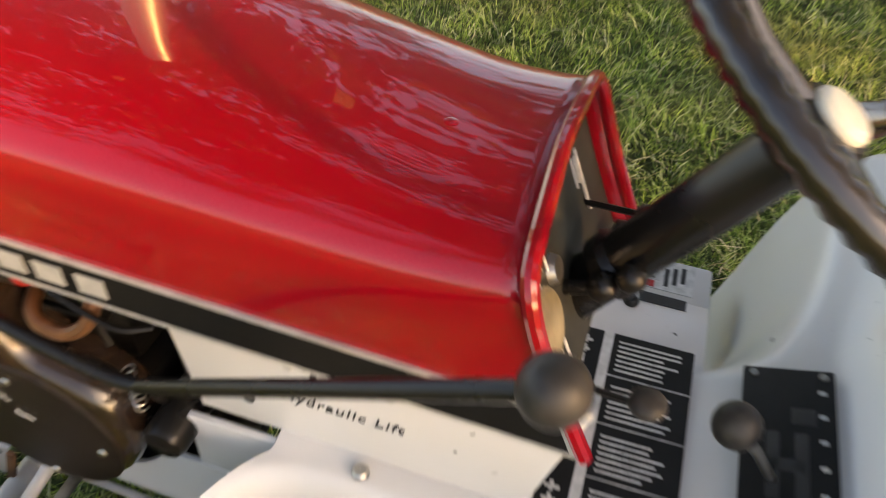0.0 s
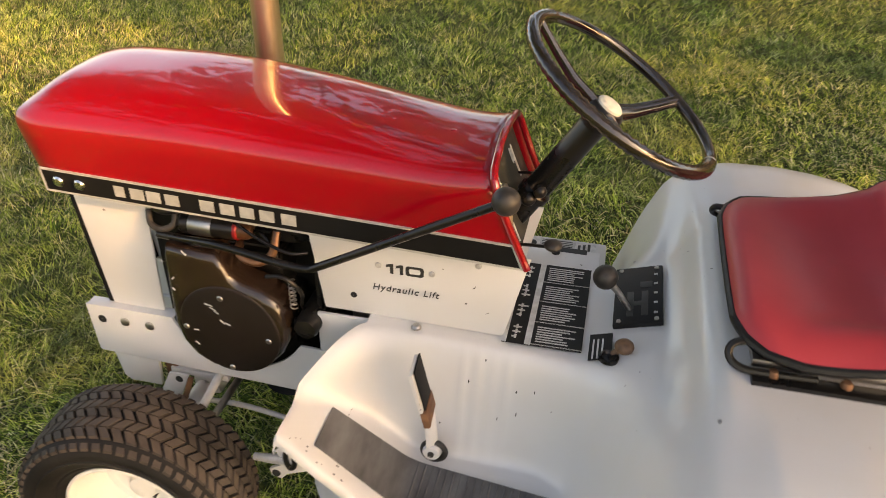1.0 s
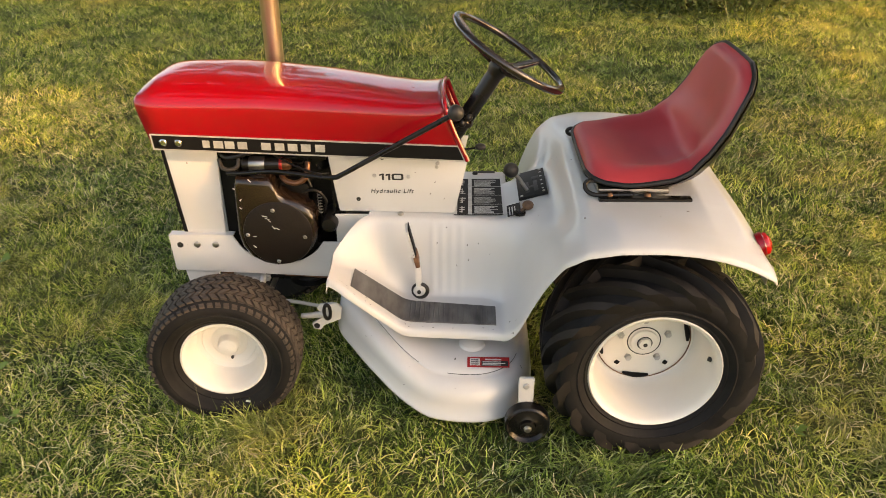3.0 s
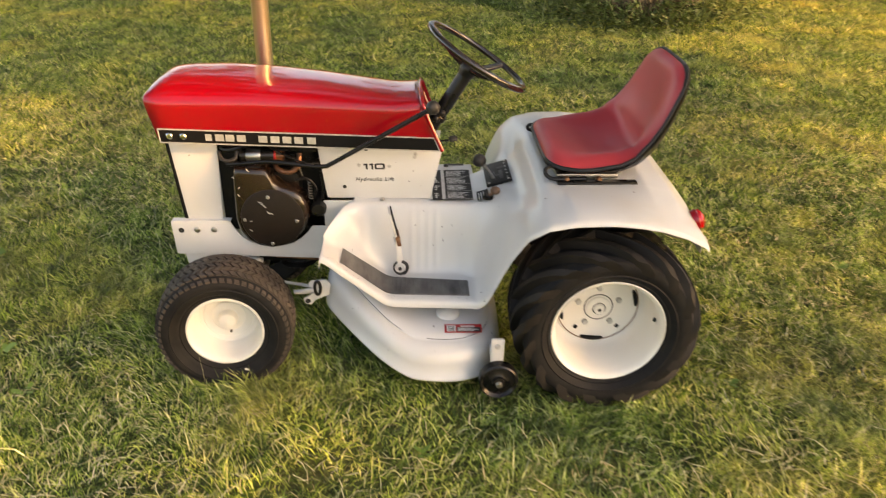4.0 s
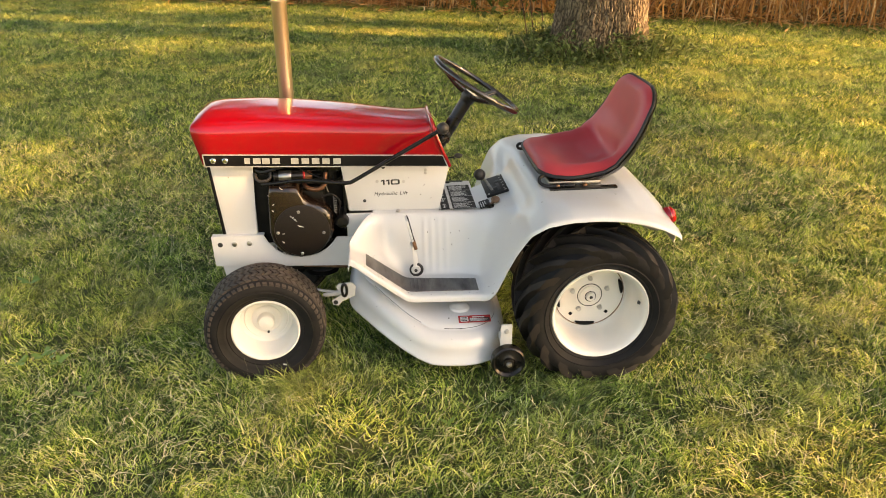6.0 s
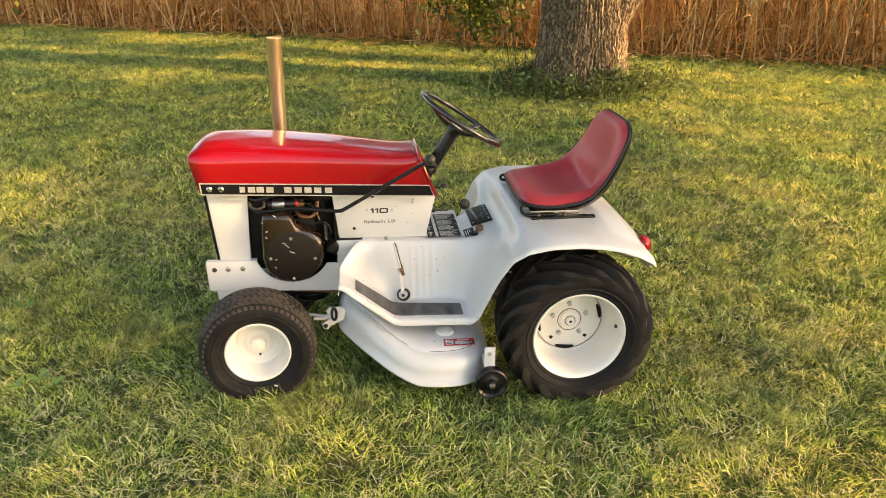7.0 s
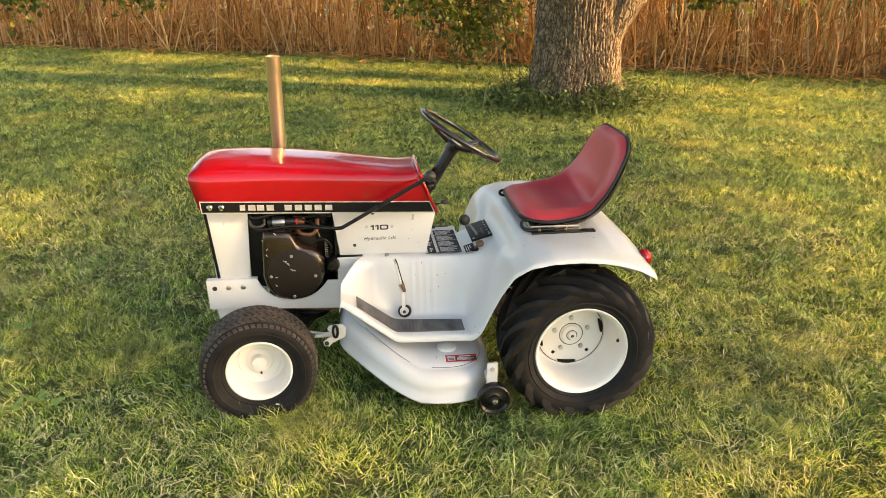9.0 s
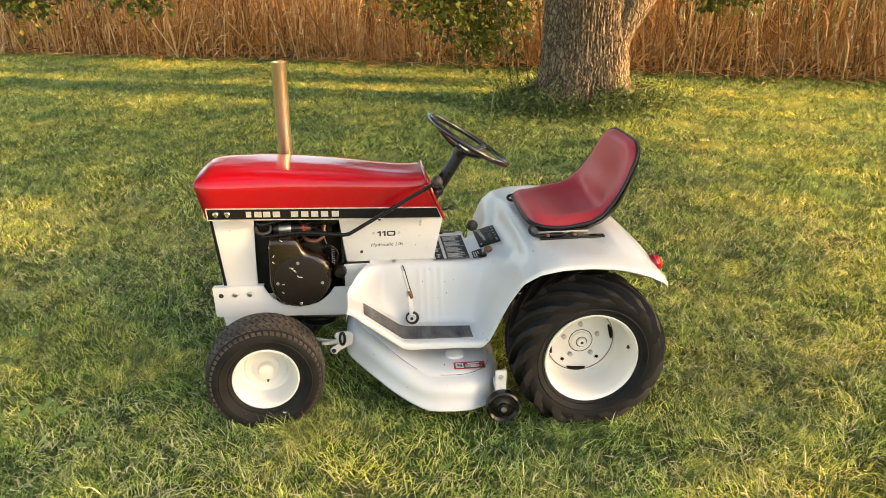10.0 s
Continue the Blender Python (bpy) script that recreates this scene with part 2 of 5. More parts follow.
def smooth_path(pts, per=6):
    """A Catmull-Rom line through the points."""
    p = [Vector(q) for q in pts]
    p = [p[0] * 2 - p[1]] + p + [p[-1] * 2 - p[-2]]
    out = []
    for a, b, c, d in zip(p, p[1:], p[2:], p[3:]):
        for k in range(per):
            t = k / per
            out.append(0.5 * ((2 * b) + (c - a) * t + (2 * a - 5 * b + 4 * c - d) * t * t + (3 * b - a - 3 * c + d) * t ** 3))
    return out + [p[-2]]


def tube(path, r, steps=10, closed=False, flat=1.0):
    """A round bar along a path; r may be a list."""
    p = [Vector(q) for q in path]
    n = len(p)
    rad = r if isinstance(r, (list, tuple)) else [r] * n
    rows, up = [], None
    for i in range(n):
        d = (p[(i + 1) % n] - p[i - 1]) if closed else (p[min(i + 1, n - 1)] - p[max(i - 1, 0)])
        d.normalize()
        if up is None:
            up = d.orthogonal().normalized()
        up = (up - d * up.dot(d)).normalized()
        side = d.cross(up)
        rows.append([p[i] + rad[i] * (math.cos(2 * math.pi * k / steps) * up + flat * math.sin(2 * math.pi * k / steps) * side) for k in range(steps)])
    if closed:
        rows.append(rows[0])
    bm = sheet(rows, True)
    bmesh.ops.remove_doubles(bm, verts=bm.verts, dist=1e-6)
    if not closed:
        bmesh.ops.holes_fill(bm, edges=[e for e in bm.edges if e.is_boundary])
    return bm


def prism(outline, axis, a0, a1, bev=0.0):
    """An outline given in the two other axes (xz for y, xy for z, yz for x), drawn out along axis."""
    def place(u, v, a):
        return {"y": (u, a, v), "z": (u, v, a), "x": (a, u, v)}[axis]
    bm = bmesh.new()
    lo = [bm.verts.new(place(u, v, a0)) for u, v in outline]
    hi = [bm.verts.new(place(u, v, a1)) for u, v in outline]
    bm.faces.new(lo)
    bm.faces.new(hi[::-1])
    k = len(lo)
    for i in range(k):
        bm.faces.new((lo[i], hi[i], hi[(i + 1) % k], lo[(i + 1) % k]))
    if bev:
        bmesh.ops.recalc_face_normals(bm, faces=bm.faces)
        bmesh.ops.bevel(bm, geom=bm.edges[:], offset=bev, segments=2, affect="EDGES", profile=0.6)
    return bm


def ball(c, r, m=None, squash=1.0, seg=20):
    bm = bmesh.new()
    bmesh.ops.create_uvsphere(bm, u_segments=seg, v_segments=seg // 2 + 2, radius=r, matrix=Matrix.Diagonal((1, 1, squash, 1)))
    if m:
        bm.transform(m)
    bm.transform(Matrix.Translation(c))
    return bm


def rod(a, b, r, steps=12):
    return tube([a, b], r, steps)


def bolt(name, c, r, h, mat, parent, axis="y", sign=-1, label=""):
    prof = [(0.0005, h * sign), (r * 0.7, h * 0.95 * sign), (r, h * 0.5 * sign), (r * 1.02, 0.0)]
    return part(name, lathe(prof, 14, axis, Matrix.Translation(c)), mat, parent, label)


def thick(ob, t, offset=-1.0):
    mod = ob.modifiers.new("thickness", "SOLIDIFY")
    mod.thickness, mod.offset = t, offset
    return ob


def letters(name, text, size, m, mat, parent, depth=0.0012, width=1.0, bold=0.0, slant=0.0, gap=1.0):
    """Raised writing as one mesh."""
    cu = bpy.data.curves.new(name, "FONT")
    cu.body, cu.size, cu.extrude, cu.resolution_u = text, size, depth, 3
    cu.offset, cu.shear, cu.space_character = bold, slant, gap
    tmp = bpy.data.objects.new("tmp", cu)
    me = bpy.data.meshes.new_from_object(tmp)
    bpy.data.objects.remove(tmp)
    me.transform(m @ Matrix.Diagonal((width, 1, 1, 1)))
    me.materials.append(mat)
    me.name = name
    ob = new(name, me)
    ob.parent = parent
    return ob


def sheet_object(name, verts, faces_loops, sizes, mat, kind="", label="", category=""):
    """One mesh from arrays: vertices, corner indices and face sizes."""
    me = bpy.data.meshes.new(name)
    me.vertices.add(len(verts))
    me.vertices.foreach_set("co", np.asarray(verts, np.float32).ravel())
    me.loops.add(len(faces_loops))
    me.loops.foreach_set("vertex_index", np.asarray(faces_loops, np.int32))
    me.polygons.add(len(sizes))
    starts = np.concatenate(([0], np.cumsum(sizes)[:-1])).astype(np.int32)
    me.polygons.foreach_set("loop_start", starts)
    me.update(calc_edges=True)
    me.materials.append(mat)
    return tagged(new(name, me), label, category, "", kind)


# ---- ground, grass, corn and tree ----
def ground_z(x, y):
    return 0.010 * np.sin(1.3 * x + 0.7) * np.cos(1.1 * y + 0.2) + 0.006 * np.sin(3.1 * x - 1.7 * y) - 0.014


def build_ground():
    s = np.sign(np.linspace(-1, 1, 161)) * (np.abs(np.linspace(-1, 1, 161)) ** 3 * 560 + np.abs(np.linspace(-1, 1, 161)) * 9)
    gx, gy = np.meshgrid(s, s + 3, indexing="ij")
    gz = np.where(np.hypot(gx, gy) < 40, ground_z(gx, gy), -0.014)
    v = np.stack([gx, gy, gz], -1).reshape(-1, 3)
    n = len(s)
    i, j = np.meshgrid(np.arange(n - 1), np.arange(n - 1), indexing="ij")
    a = (i * n + j).ravel()
    quads = np.stack([a, a + n, a + n + 1, a + 1], -1).ravel()
    return sheet_object("ground", v, quads, np.full(len(a), 4), SOIL, "structure", "mown lawn ground with thatch between the blades", "ground")


build_ground()
TREE = Vector((3.03, 5.98, 0))
rng = np.random.default_rng(4)


def edge_y(x):
    """Front edge of the corn field."""
    return np.interp(x, [-30, -6.0, -1.0, 7.4, 30], [21.0, 12.6, 10.9, 6.95, -4.0])


def blades(x, y, height, width, lean, rng, plain=False):
    """Bent grass blades, five corners each; plain ones have three."""
    n = len(x)
    z = ground_z(x, y) - 0.004
    a = rng.uniform(0, 2 * math.pi, n)
    d = 2.6 * np.sin(4.7 * x + 1.9 * np.sin(3.1 * y)) + 2.6 * np.cos(5.3 * y + 1.7 * np.sin(3.9 * x)) + rng.normal(0, 1.5, n)
    le = lean * height * rng.uniform(0.2, 1.35, n)
    wx, wy = np.cos(a) * width / 2, np.sin(a) * width / 2
    dx, dy = np.cos(d) * le, np.sin(d) * le
    base = np.stack([x, y, z], -1)
    w = np.stack([wx, wy, np.zeros(n)], -1)
    mid = base + np.stack([dx * 0.47, dy * 0.47, height * 0.56], -1)
    tip = base + np.stack([dx * 1.15, dy * 1.15, height * (1.0 - 0.28 * np.minimum(le / height, 1.2))], -1)
    if plain:
        v = np.stack([base - w, base + w, tip], 1).reshape(-1, 3)
        return v, np.arange(3 * n), np.full(n, 3)
    v = np.stack([base - w, base + w, mid + w * 0.8, mid - w * 0.8, tip], 1).reshape(-1, 3)
    k = np.arange(n)[:, None] * 5
    loops = np.concatenate([k + np.array([0, 1, 2, 3]), k + np.array([3, 2, 4])], 1).ravel()
    return v, loops, np.tile([4, 3], n)


def build_grass():
    zones = [  # x0, x1, y0, y1, blades per square metre, height, width
        (-2.3, 3.3, -1.7, 0.9, 21000, 0.040, 0.0038),
        (-3.6, 4.6, 0.9, 3.2, 11000, 0.041, 0.0043),
        (-6.0, 9.0, 3.2, 6.2, 7500, 0.044, 0.0064),
        (-9.0, 9.5, 6.2, 13.5, 5200, 0.046, 0.0082),
        (-6.0, -2.3, -3.0, 0.9, 2600, 0.044, 0.006),
        (3.3, 7.5, -3.0, 0.9, 2600, 0.044, 0.006),
        (-2.3, 3.3, -5.5, -1.7, 2200, 0.044, 0.006),
        (-6.0, -3.6, 0.9, 3.2, 2400, 0.046, 0.007),
        (4.6, 7.5, 0.9, 3.2, 2400, 0.046, 0.007),
        (-9.0, 10.0, -8.5, -1.5, 800, 0.050, 0.011),
        (0.96, 1.38, -0.66, -0.53, 11000, 0.072, 0.0038),
        (-0.18, 0.18, -0.50, -0.405, 11000, 0.066, 0.0038),
        (0.76, 0.94, -0.62, -0.54, 9000, 0.052, 0.0038),
        (-9.5, -5.8, -1.5, 6.2, 1000, 0.050, 0.011),
        (7.3, 11.0, -1.5, 6.2, 1000, 0.050, 0.011),
    ]
    vs, ls, ss, k = [], [], [], 0
    for x0, x1, y0, y1, dens, h, w in zones:
        n = int((x1 - x0) * (y1 - y0) * dens)
        spread = min(0.16, 0.15 * (y1 - y0))
        x, y = rng.uniform(x0, x1, n) + rng.normal(0, spread, n), rng.uniform(y0, y1, n) + rng.normal(0, spread, n)
        clump = 0.5 + 0.5 * np.sin(5.1 * x + 2.3 * np.sin(3.7 * y)) * np.sin(4.3 * y + 1.9 * np.sin(2.9 * x))
        keep = y < edge_y(x) + 0.3
        keep &= (x - TREE.x) ** 2 + (y - TREE.y) ** 2 > 0.6 ** 2
        for wx, wy, rx, ry in ((0, 0.318, 0.07, 0.07), (1.169, 0.394, 0.09, 0.105)):
            keep &= ~((np.abs(x - wx) < rx) & (np.abs(np.abs(y) - wy) < ry))
        tuft = 0.5 + 0.5 * np.sin(23 * x + 3 * np.sin(17 * y)) * np.sin(21 * y + 3 * np.sin(19 * x))
        keep &= rng.uniform(0, 1, n) < 0.40 + 0.30 * clump + 0.30 * tuft
        x, y, clump, tuft = x[keep], y[keep], clump[keep], tuft[keep]
        n = len(x)
        tall = rng.uniform(0, 1, n)
        hh = h * (0.30 + 0.75 * rng.uniform(0, 1, n) + 0.45 * clump ** 2 + 0.45 * tuft) * np.where(tall > 0.992, 1.9, 1.0)
        under = (np.abs(y) < 0.45) & (x > 0.3) & (x < 0.9)
        hh = np.where(under, np.minimum(hh, 0.06), hh)
        v, l, s = blades(x, y, hh, w * rng.uniform(0.6, 1.4, n), 1.25, rng, w > 0.005)
        vs.append(v)
        ls.append(l + k)
        ss.append(s)
        k += len(v)
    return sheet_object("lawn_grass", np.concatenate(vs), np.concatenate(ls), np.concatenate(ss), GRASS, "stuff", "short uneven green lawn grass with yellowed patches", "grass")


build_grass()


def build_clippings():
    """Thin dry clippings lying on the cut grass."""
    g = np.random.default_rng(77)
    n = 30000
    x, y = g.uniform(-2.3, 3.3, n), g.uniform(-1.7, 3.0, n)
    keep = np.sin(2.3 * x + 1.1 * np.sin(1.7 * y)) * np.sin(2.9 * y - 0.8 * x) + g.normal(0, 0.6, n) > 0.1
    keep &= ~((np.abs(y) < 0.5) & (x > -0.25) & (x < 1.5))
    x, y = x[keep], y[keep]
    n = len(x)
    a, L, w = g.uniform(0, 2 * math.pi, n), g.uniform(0.025, 0.085, n), g.uniform(0.0014, 0.0030, n)
    d = np.stack([np.cos(a), np.sin(a), np.zeros(n)], -1)
    s = np.stack([-np.sin(a), np.cos(a), np.zeros(n)], -1) * w[:, None] / 2
    base = np.stack([x, y, ground_z(x, y) + g.uniform(0.014, 0.048, n)], -1)
    mid = base + d * (L * 0.5)[:, None] + s * g.uniform(-1.8, 1.8, n)[:, None] + np.array([0, 0, 1.0]) * g.uniform(0.0, 0.012, n)[:, None]
    tip = base + d * L[:, None] + np.array([0, 0, 1.0]) * g.uniform(-0.012, 0.012, n)[:, None]
    v = np.stack([base - s, base + s, mid + s, mid - s, tip], 1).reshape(-1, 3)
    k = np.arange(n)[:, None] * 5
    loops = np.concatenate([k + np.array([0, 1, 2, 3]), k + np.array([3, 2, 4])], 1).ravel()
    sheet_object("dry_clippings", v, loops, np.tile([4, 3], n), STRAW, "stuff", "dry straw-coloured mowing clippings on the lawn", "clippings")


build_clippings()


def ribbons(base, heading, length, width, rise, droop, rng, seg=5, twist=0.5):
    """Arching leaves: out along heading, up by rise, then down by droop."""
    n = len(base)
    t = np.linspace(0, 1, seg + 1)
    out = np.stack([np.cos(heading), np.sin(heading), np.zeros(n)], -1)
    side0 = np.stack([-np.sin(heading), np.cos(heading), np.zeros(n)], -1)
    pts, sides = [], []
    ph = rng.uniform(-1, 1, n)
    for f in t:
        up = rise * f - droop * f ** 2
        wob = 0.06 * length * np.sin(3 * f + ph * 3)
        pts.append(base + out * (length * f * (1 - 0.25 * f))[:, None] + side0 * wob[:, None] + np.stack([np.zeros(n), np.zeros(n), up], -1))
        roll = ph * twist * f * 2.5
        sd = side0 * np.cos(roll)[:, None] + np.array([0, 0, 1.0]) * np.sin(roll)[:, None]
        wd = width * (0.55 + 0.9 * f) * (1 - f ** 2.2) + 0.002
        sides.append(sd * (wd / 2)[:, None])
    v = np.stack([np.stack([p - s, p + s], 1) for p, s in zip(pts, sides)], 1).reshape(-1, 3)
    m = 2 * (seg + 1)
    quad = np.concatenate([[2 * i, 2 * i + 1, 2 * i + 3, 2 * i + 2] for i in range(seg)])
    loops = (np.arange(n)[:, None] * m + quad[None, :]).ravel()
    return v, loops, np.full(n * seg, 4)


def stalks(base, top, r, steps=5):
    """Thin tapered stems from base to top."""
    n = len(base)
    a = np.arange(steps) * 2 * math.pi / steps
    ring = np.stack([np.cos(a), np.sin(a), np.zeros(steps)], -1)
    lo = base[:, None, :] + ring[None] * r[:, None, None]
    mid = (base + (top - base) * 0.5)[:, None, :] + ring[None] * (r * 0.8)[:, None, None]
    hi = top[:, None, :] + ring[None] * (r * 0.35)[:, None, None]
    v = np.concatenate([lo, mid, hi], 1).reshape(-1, 3)
    q = []
    for lev in range(2):
        for i in range(steps):
            j = (i + 1) % steps
            q += [lev * steps + i, lev * steps + j, (lev + 1) * steps + j, (lev + 1) * steps + i]
    loops = (np.arange(n)[:, None] * steps * 3 + np.array(q)[None]).ravel()
    return v, loops, np.full(n * steps * 2, 4)


def gather(items):
    vs, ls, ss, k = [], [], [], 0
    for v, l, s in items:
        vs.append(v)
        ls.append(l + k)
        ss.append(s)
        k += len(v)
    return np.concatenate(vs), np.concatenate(ls), np.concatenate(ss)


def build_corn():
    xs, ys, row = [], [], []
    for r in range(7):
        step = 0.05 if r < 4 else 0.13
        x = np.arange(-13, 14, step)
        x = x + rng.normal(0, 0.035, len(x))
        off = r * 0.72 + 0.15
        xs.append(x + off * 0.39)
        ys.append(edge_y(x) + off * 0.92 + rng.normal(0, 0.06, len(x)))
        row.append(np.full(len(x), r))
    x, y, row = np.concatenate(xs), np.concatenate(ys), np.concatenate(row)
    n = len(x)
    base = np.stack([x, y, np.full(n, -0.03)], -1)
    h = rng.uniform(1.9, 2.6, n)
    lean = rng.normal(0, 0.13, (n, 2)) * np.where(rng.uniform(0, 1, n) > 0.80, 3.2, 1.0)[:, None]
    top = base + np.stack([lean[:, 0] * h, lean[:, 1] * h, h], -1)
    items = [stalks(base, top, rng.uniform(0.008, 0.014, n))]
    green = []
    for k in range(12):
        f = 0.05 + 0.078 * k + rng.uniform(-0.05, 0.05, n)
        b = base + (top - base) * f[:, None]
        ln = rng.uniform(0.18, 0.5, n)
        rb = ribbons(b, rng.uniform(0, 2 * math.pi, n), ln, rng.uniform(0.011, 0.038, n), ln * rng.uniform(0.15, 1.2, n), ln * rng.uniform(0.8, 2.6, n) * np.minimum(1, 0.4 + f), rng, 5, 0.9)
        if k >= 4:
            sel = (x > 5.2) & (rng.uniform(0, 1, n) > 0.70 - 0.04 * (k - 4))
            m = 12
            vv = rb[0].reshape(n, m, 3)
            q = rb[1].reshape(n, -1) - (np.arange(n) * m)[:, None]
            for pick, dest in ((sel, green), (~sel, items)):
                c = int(pick.sum())
                if c:
                    dest.append((vv[pick].reshape(-1, 3), (q[:c] + (np.arange(c) * m)[:, None]).ravel(), np.full(c * 5, 4)))
        else:
            items.append(rb)
    # fallen leaves and broken stems along the edge
    n2 = 2600
    x2 = rng.uniform(-12, 13, n2)
    b2 = np.stack([x2, edge_y(x2) + rng.normal(0.35, 0.35, n2), rng.uniform(0.0, 0.05, n2)], -1)
    items.append(ribbons(b2, rng.uniform(0, 6.28, n2), rng.uniform(0.2, 0.6, n2), rng.uniform(0.015, 0.035, n2), rng.uniform(0.0, 0.15, n2), rng.uniform(0.0, 0.12, n2), rng))
    n3 = 260
    x3 = rng.uniform(-12, 13, n3)
    b3 = np.stack([x3, edge_y(x3) + rng.uniform(0.0, 1.2, n3), np.full(n3, 0.0)], -1)
    ang = rng.uniform(0, 6.28, n3)
    t3 = b3 + np.stack([np.cos(ang) * 0.9, np.sin(ang) * 0.5, rng.uniform(0.3, 1.3, n3)], -1)
    items.append(stalks(b3, t3, rng.uniform(0.008, 0.013, n3)))
    sheet_object("corn_field", *gather(items), CORN, "stuff", "tall dry brown standing corn at the field edge", "corn")
    sheet_object("corn_tops", *gather(green), CORN_GREEN, "stuff", "still green upper corn leaves", "corn")


build_corn()


def leaf_cloud(centres, size, rng, droop=0.3, slim=1.0):
    """Pointed leaves, two faces folded along the midrib."""
    n = len(centres)
    a, b = rng.uniform(0, 2 * math.pi, n), rng.uniform(-0.9, 0.5, n) - droop
    d = np.stack([np.cos(a) * np.cos(b), np.sin(a) * np.cos(b), np.sin(b)], -1)
    s = np.stack([-np.sin(a), np.cos(a), rng.uniform(-0.6, 0.6, n)], -1)
    s /= np.linalg.norm(s, axis=1)[:, None]
    L, W = size[:, None], size[:, None] * slim * rng.uniform(0.28, 0.5, n)[:, None]
    sag = np.array([0, 0, -1.0]) * L * 0.12
    v = np.stack([centres, centres + d * L * 0.45 + s * W, centres + d * L + sag, centres + d * L * 0.45 - s * W, centres + d * L * 0.5 + sag * 0.8], 1).reshape(-1, 3)
    k = np.arange(n)[:, None] * 5
    loops = np.concatenate([k + np.array([0, 1, 4]), k + np.array([1, 2, 4]), k + np.array([2, 3, 4]), k + np.array([3, 0, 4])], 1).ravel()
    return v, loops, np.full(4 * n, 3)


def limb(path, radii, steps=14, rough=0.0):
    """A tapered limb with furrowed bark."""
    p = smooth_path(path, 8)
    n = len(p)
    rad = [float(np.interp(i / (n - 1), np.linspace(0, 1, len(radii)), radii)) for i in range(n)]
    return tube(p, rad, steps)


def build_tree():
    tree = tagged(new("tree"), "large old tree with deeply furrowed grey bark and leafy crown", "tree")
    tree.location = TREE
    rows = []
    for i in range(141):
        z = -0.10 + 3.3 * (i / 140) ** 1.5
        r0 = 0.475 + 0.10 * math.exp(-max(z, 0) / 0.28) - 0.02 * z + 0.09 * max(0.0, z - 2.2)
        ring = []
        for k in range(360):
            t = 2 * math.pi * k / 360
            flare = 1 + 0.10 * math.exp(-max(z, 0) / 0.25) * math.sin(5 * t + 0.6)
            warp = 1.4 * noise.noise((math.cos(t) * 1.6, math.sin(t) * 1.6, z * 1.6))
            ridge = abs(math.sin(37 * t + 2.6 * warp + 1.0 * noise.noise((t * 5, 0, z * 6))))
            plates = noise.noise((math.cos(t) * 6, math.sin(t) * 6, z * 9))
            fine = noise.noise((math.cos(t) * 17, math.sin(t) * 17, z * 17))
            r = r0 * flare + 0.022 * (ridge ** 0.5 - 0.7) + 0.014 * plates + 0.016 * fine + 0.03 * math.sin(2 * t + 1)
            ring.append((r * math.cos(t), r * math.sin(t), z))
        rows.append(ring)
    part("trunk", sheet(rows, True), BARK, tree, "furrowed grey-brown trunk", angle=80)
    limbs = [([(0.22, -0.12, 0.62), (0.40, -0.18, 1.02), (0.74, -0.28, 1.5), (1.5, -0.5, 2.3), (2.6, -0.8, 3.0)], [0.19, 0.19, 0.17, 0.13, 0.06]),
             ([(0.0, 0.0, 2.6), (-0.5, 0.3, 3.6), (-1.6, 0.9, 4.6), (-3.0, 1.4, 5.0)], [0.34, 0.25, 0.16, 0.05]),
             ([(0.0, 0.0, 2.8), (0.3, 0.5, 4.0), (0.9, 1.6, 5.4), (1.4, 2.6, 6.4)], [0.34, 0.25, 0.15, 0.05]),
             ([(0.0, 0.0, 2.8), (0.1, -0.5, 4.0), (-0.4, -1.6, 5.2), (-0.9, -2.6, 5.8)], [0.3, 0.22, 0.13, 0.05]),
             ([(0.0, 0.0, 3.0), (0.1, 0.0, 4.8), (0.0, 0.2, 6.5), (0.1, 0.1, 8.2)], [0.33, 0.24, 0.14, 0.04])]
    for path, rad in limbs:
        part("limb", limb(path, rad, 18), BARK, tree)
    # crown: clumps on a wide dome, with low hanging sprays
    g = np.random.default_rng(11)
    cl = []
    while len(cl) < 460:
        p = g.uniform(-1, 1, 3)
        q = (p ** 2).sum()
        if 0.30 < q < 1.0:
            c = np.array([p[0] * 8.0 - 0.6, p[1] * 5.3 - 2.8, 5.4 + p[2] * 4.2])
            if c[1] > -1.0 and c[2] < 4.7 or c[0] > 3.2 and c[2] < 5.6:
                continue
            if c[0] > 3.6 and c[1] > -3.4 and c[2] < 7.0:
                continue
            if c[2] > 2.6 + 0.12 * max(0.0, -c[1]) and g.uniform() < 1.0 - 0.55 * min(1.0, max(0.0, -c[1] - 3.0) / 2.5):
                cl.append((c, g.uniform(0.5, 1.0)))
    for k in range(155):                         # low skirt on the sunny side, unseen, added to shade the lawn
        spot = (g.uniform(3.0, 7.5), g.uniform(-6.4, -3.2)) if k < 105 else (g.uniform(5.3, 7.5), g.uniform(-8.1, -6.4))
        cl.append((np.array([*spot, g.uniform(2.6 if k < 105 else 3.05, 3.9)]), g.uniform(0.5, 0.9)))
    for _ in range(150):                         # unseen low boughs over the field side, gaps added for hood reflections
        c = np.array([g.uniform(-6.2, 3.5), g.uniform(0.6, 4.2), g.uniform(2.3, 5.6)])
        if math.sin(1.6 * c[0] + 0.8) * math.sin(2.0 * c[2] + 0.5 * c[0]) > -0.05:
            cl.append((c, g.uniform(0.5, 0.9)))
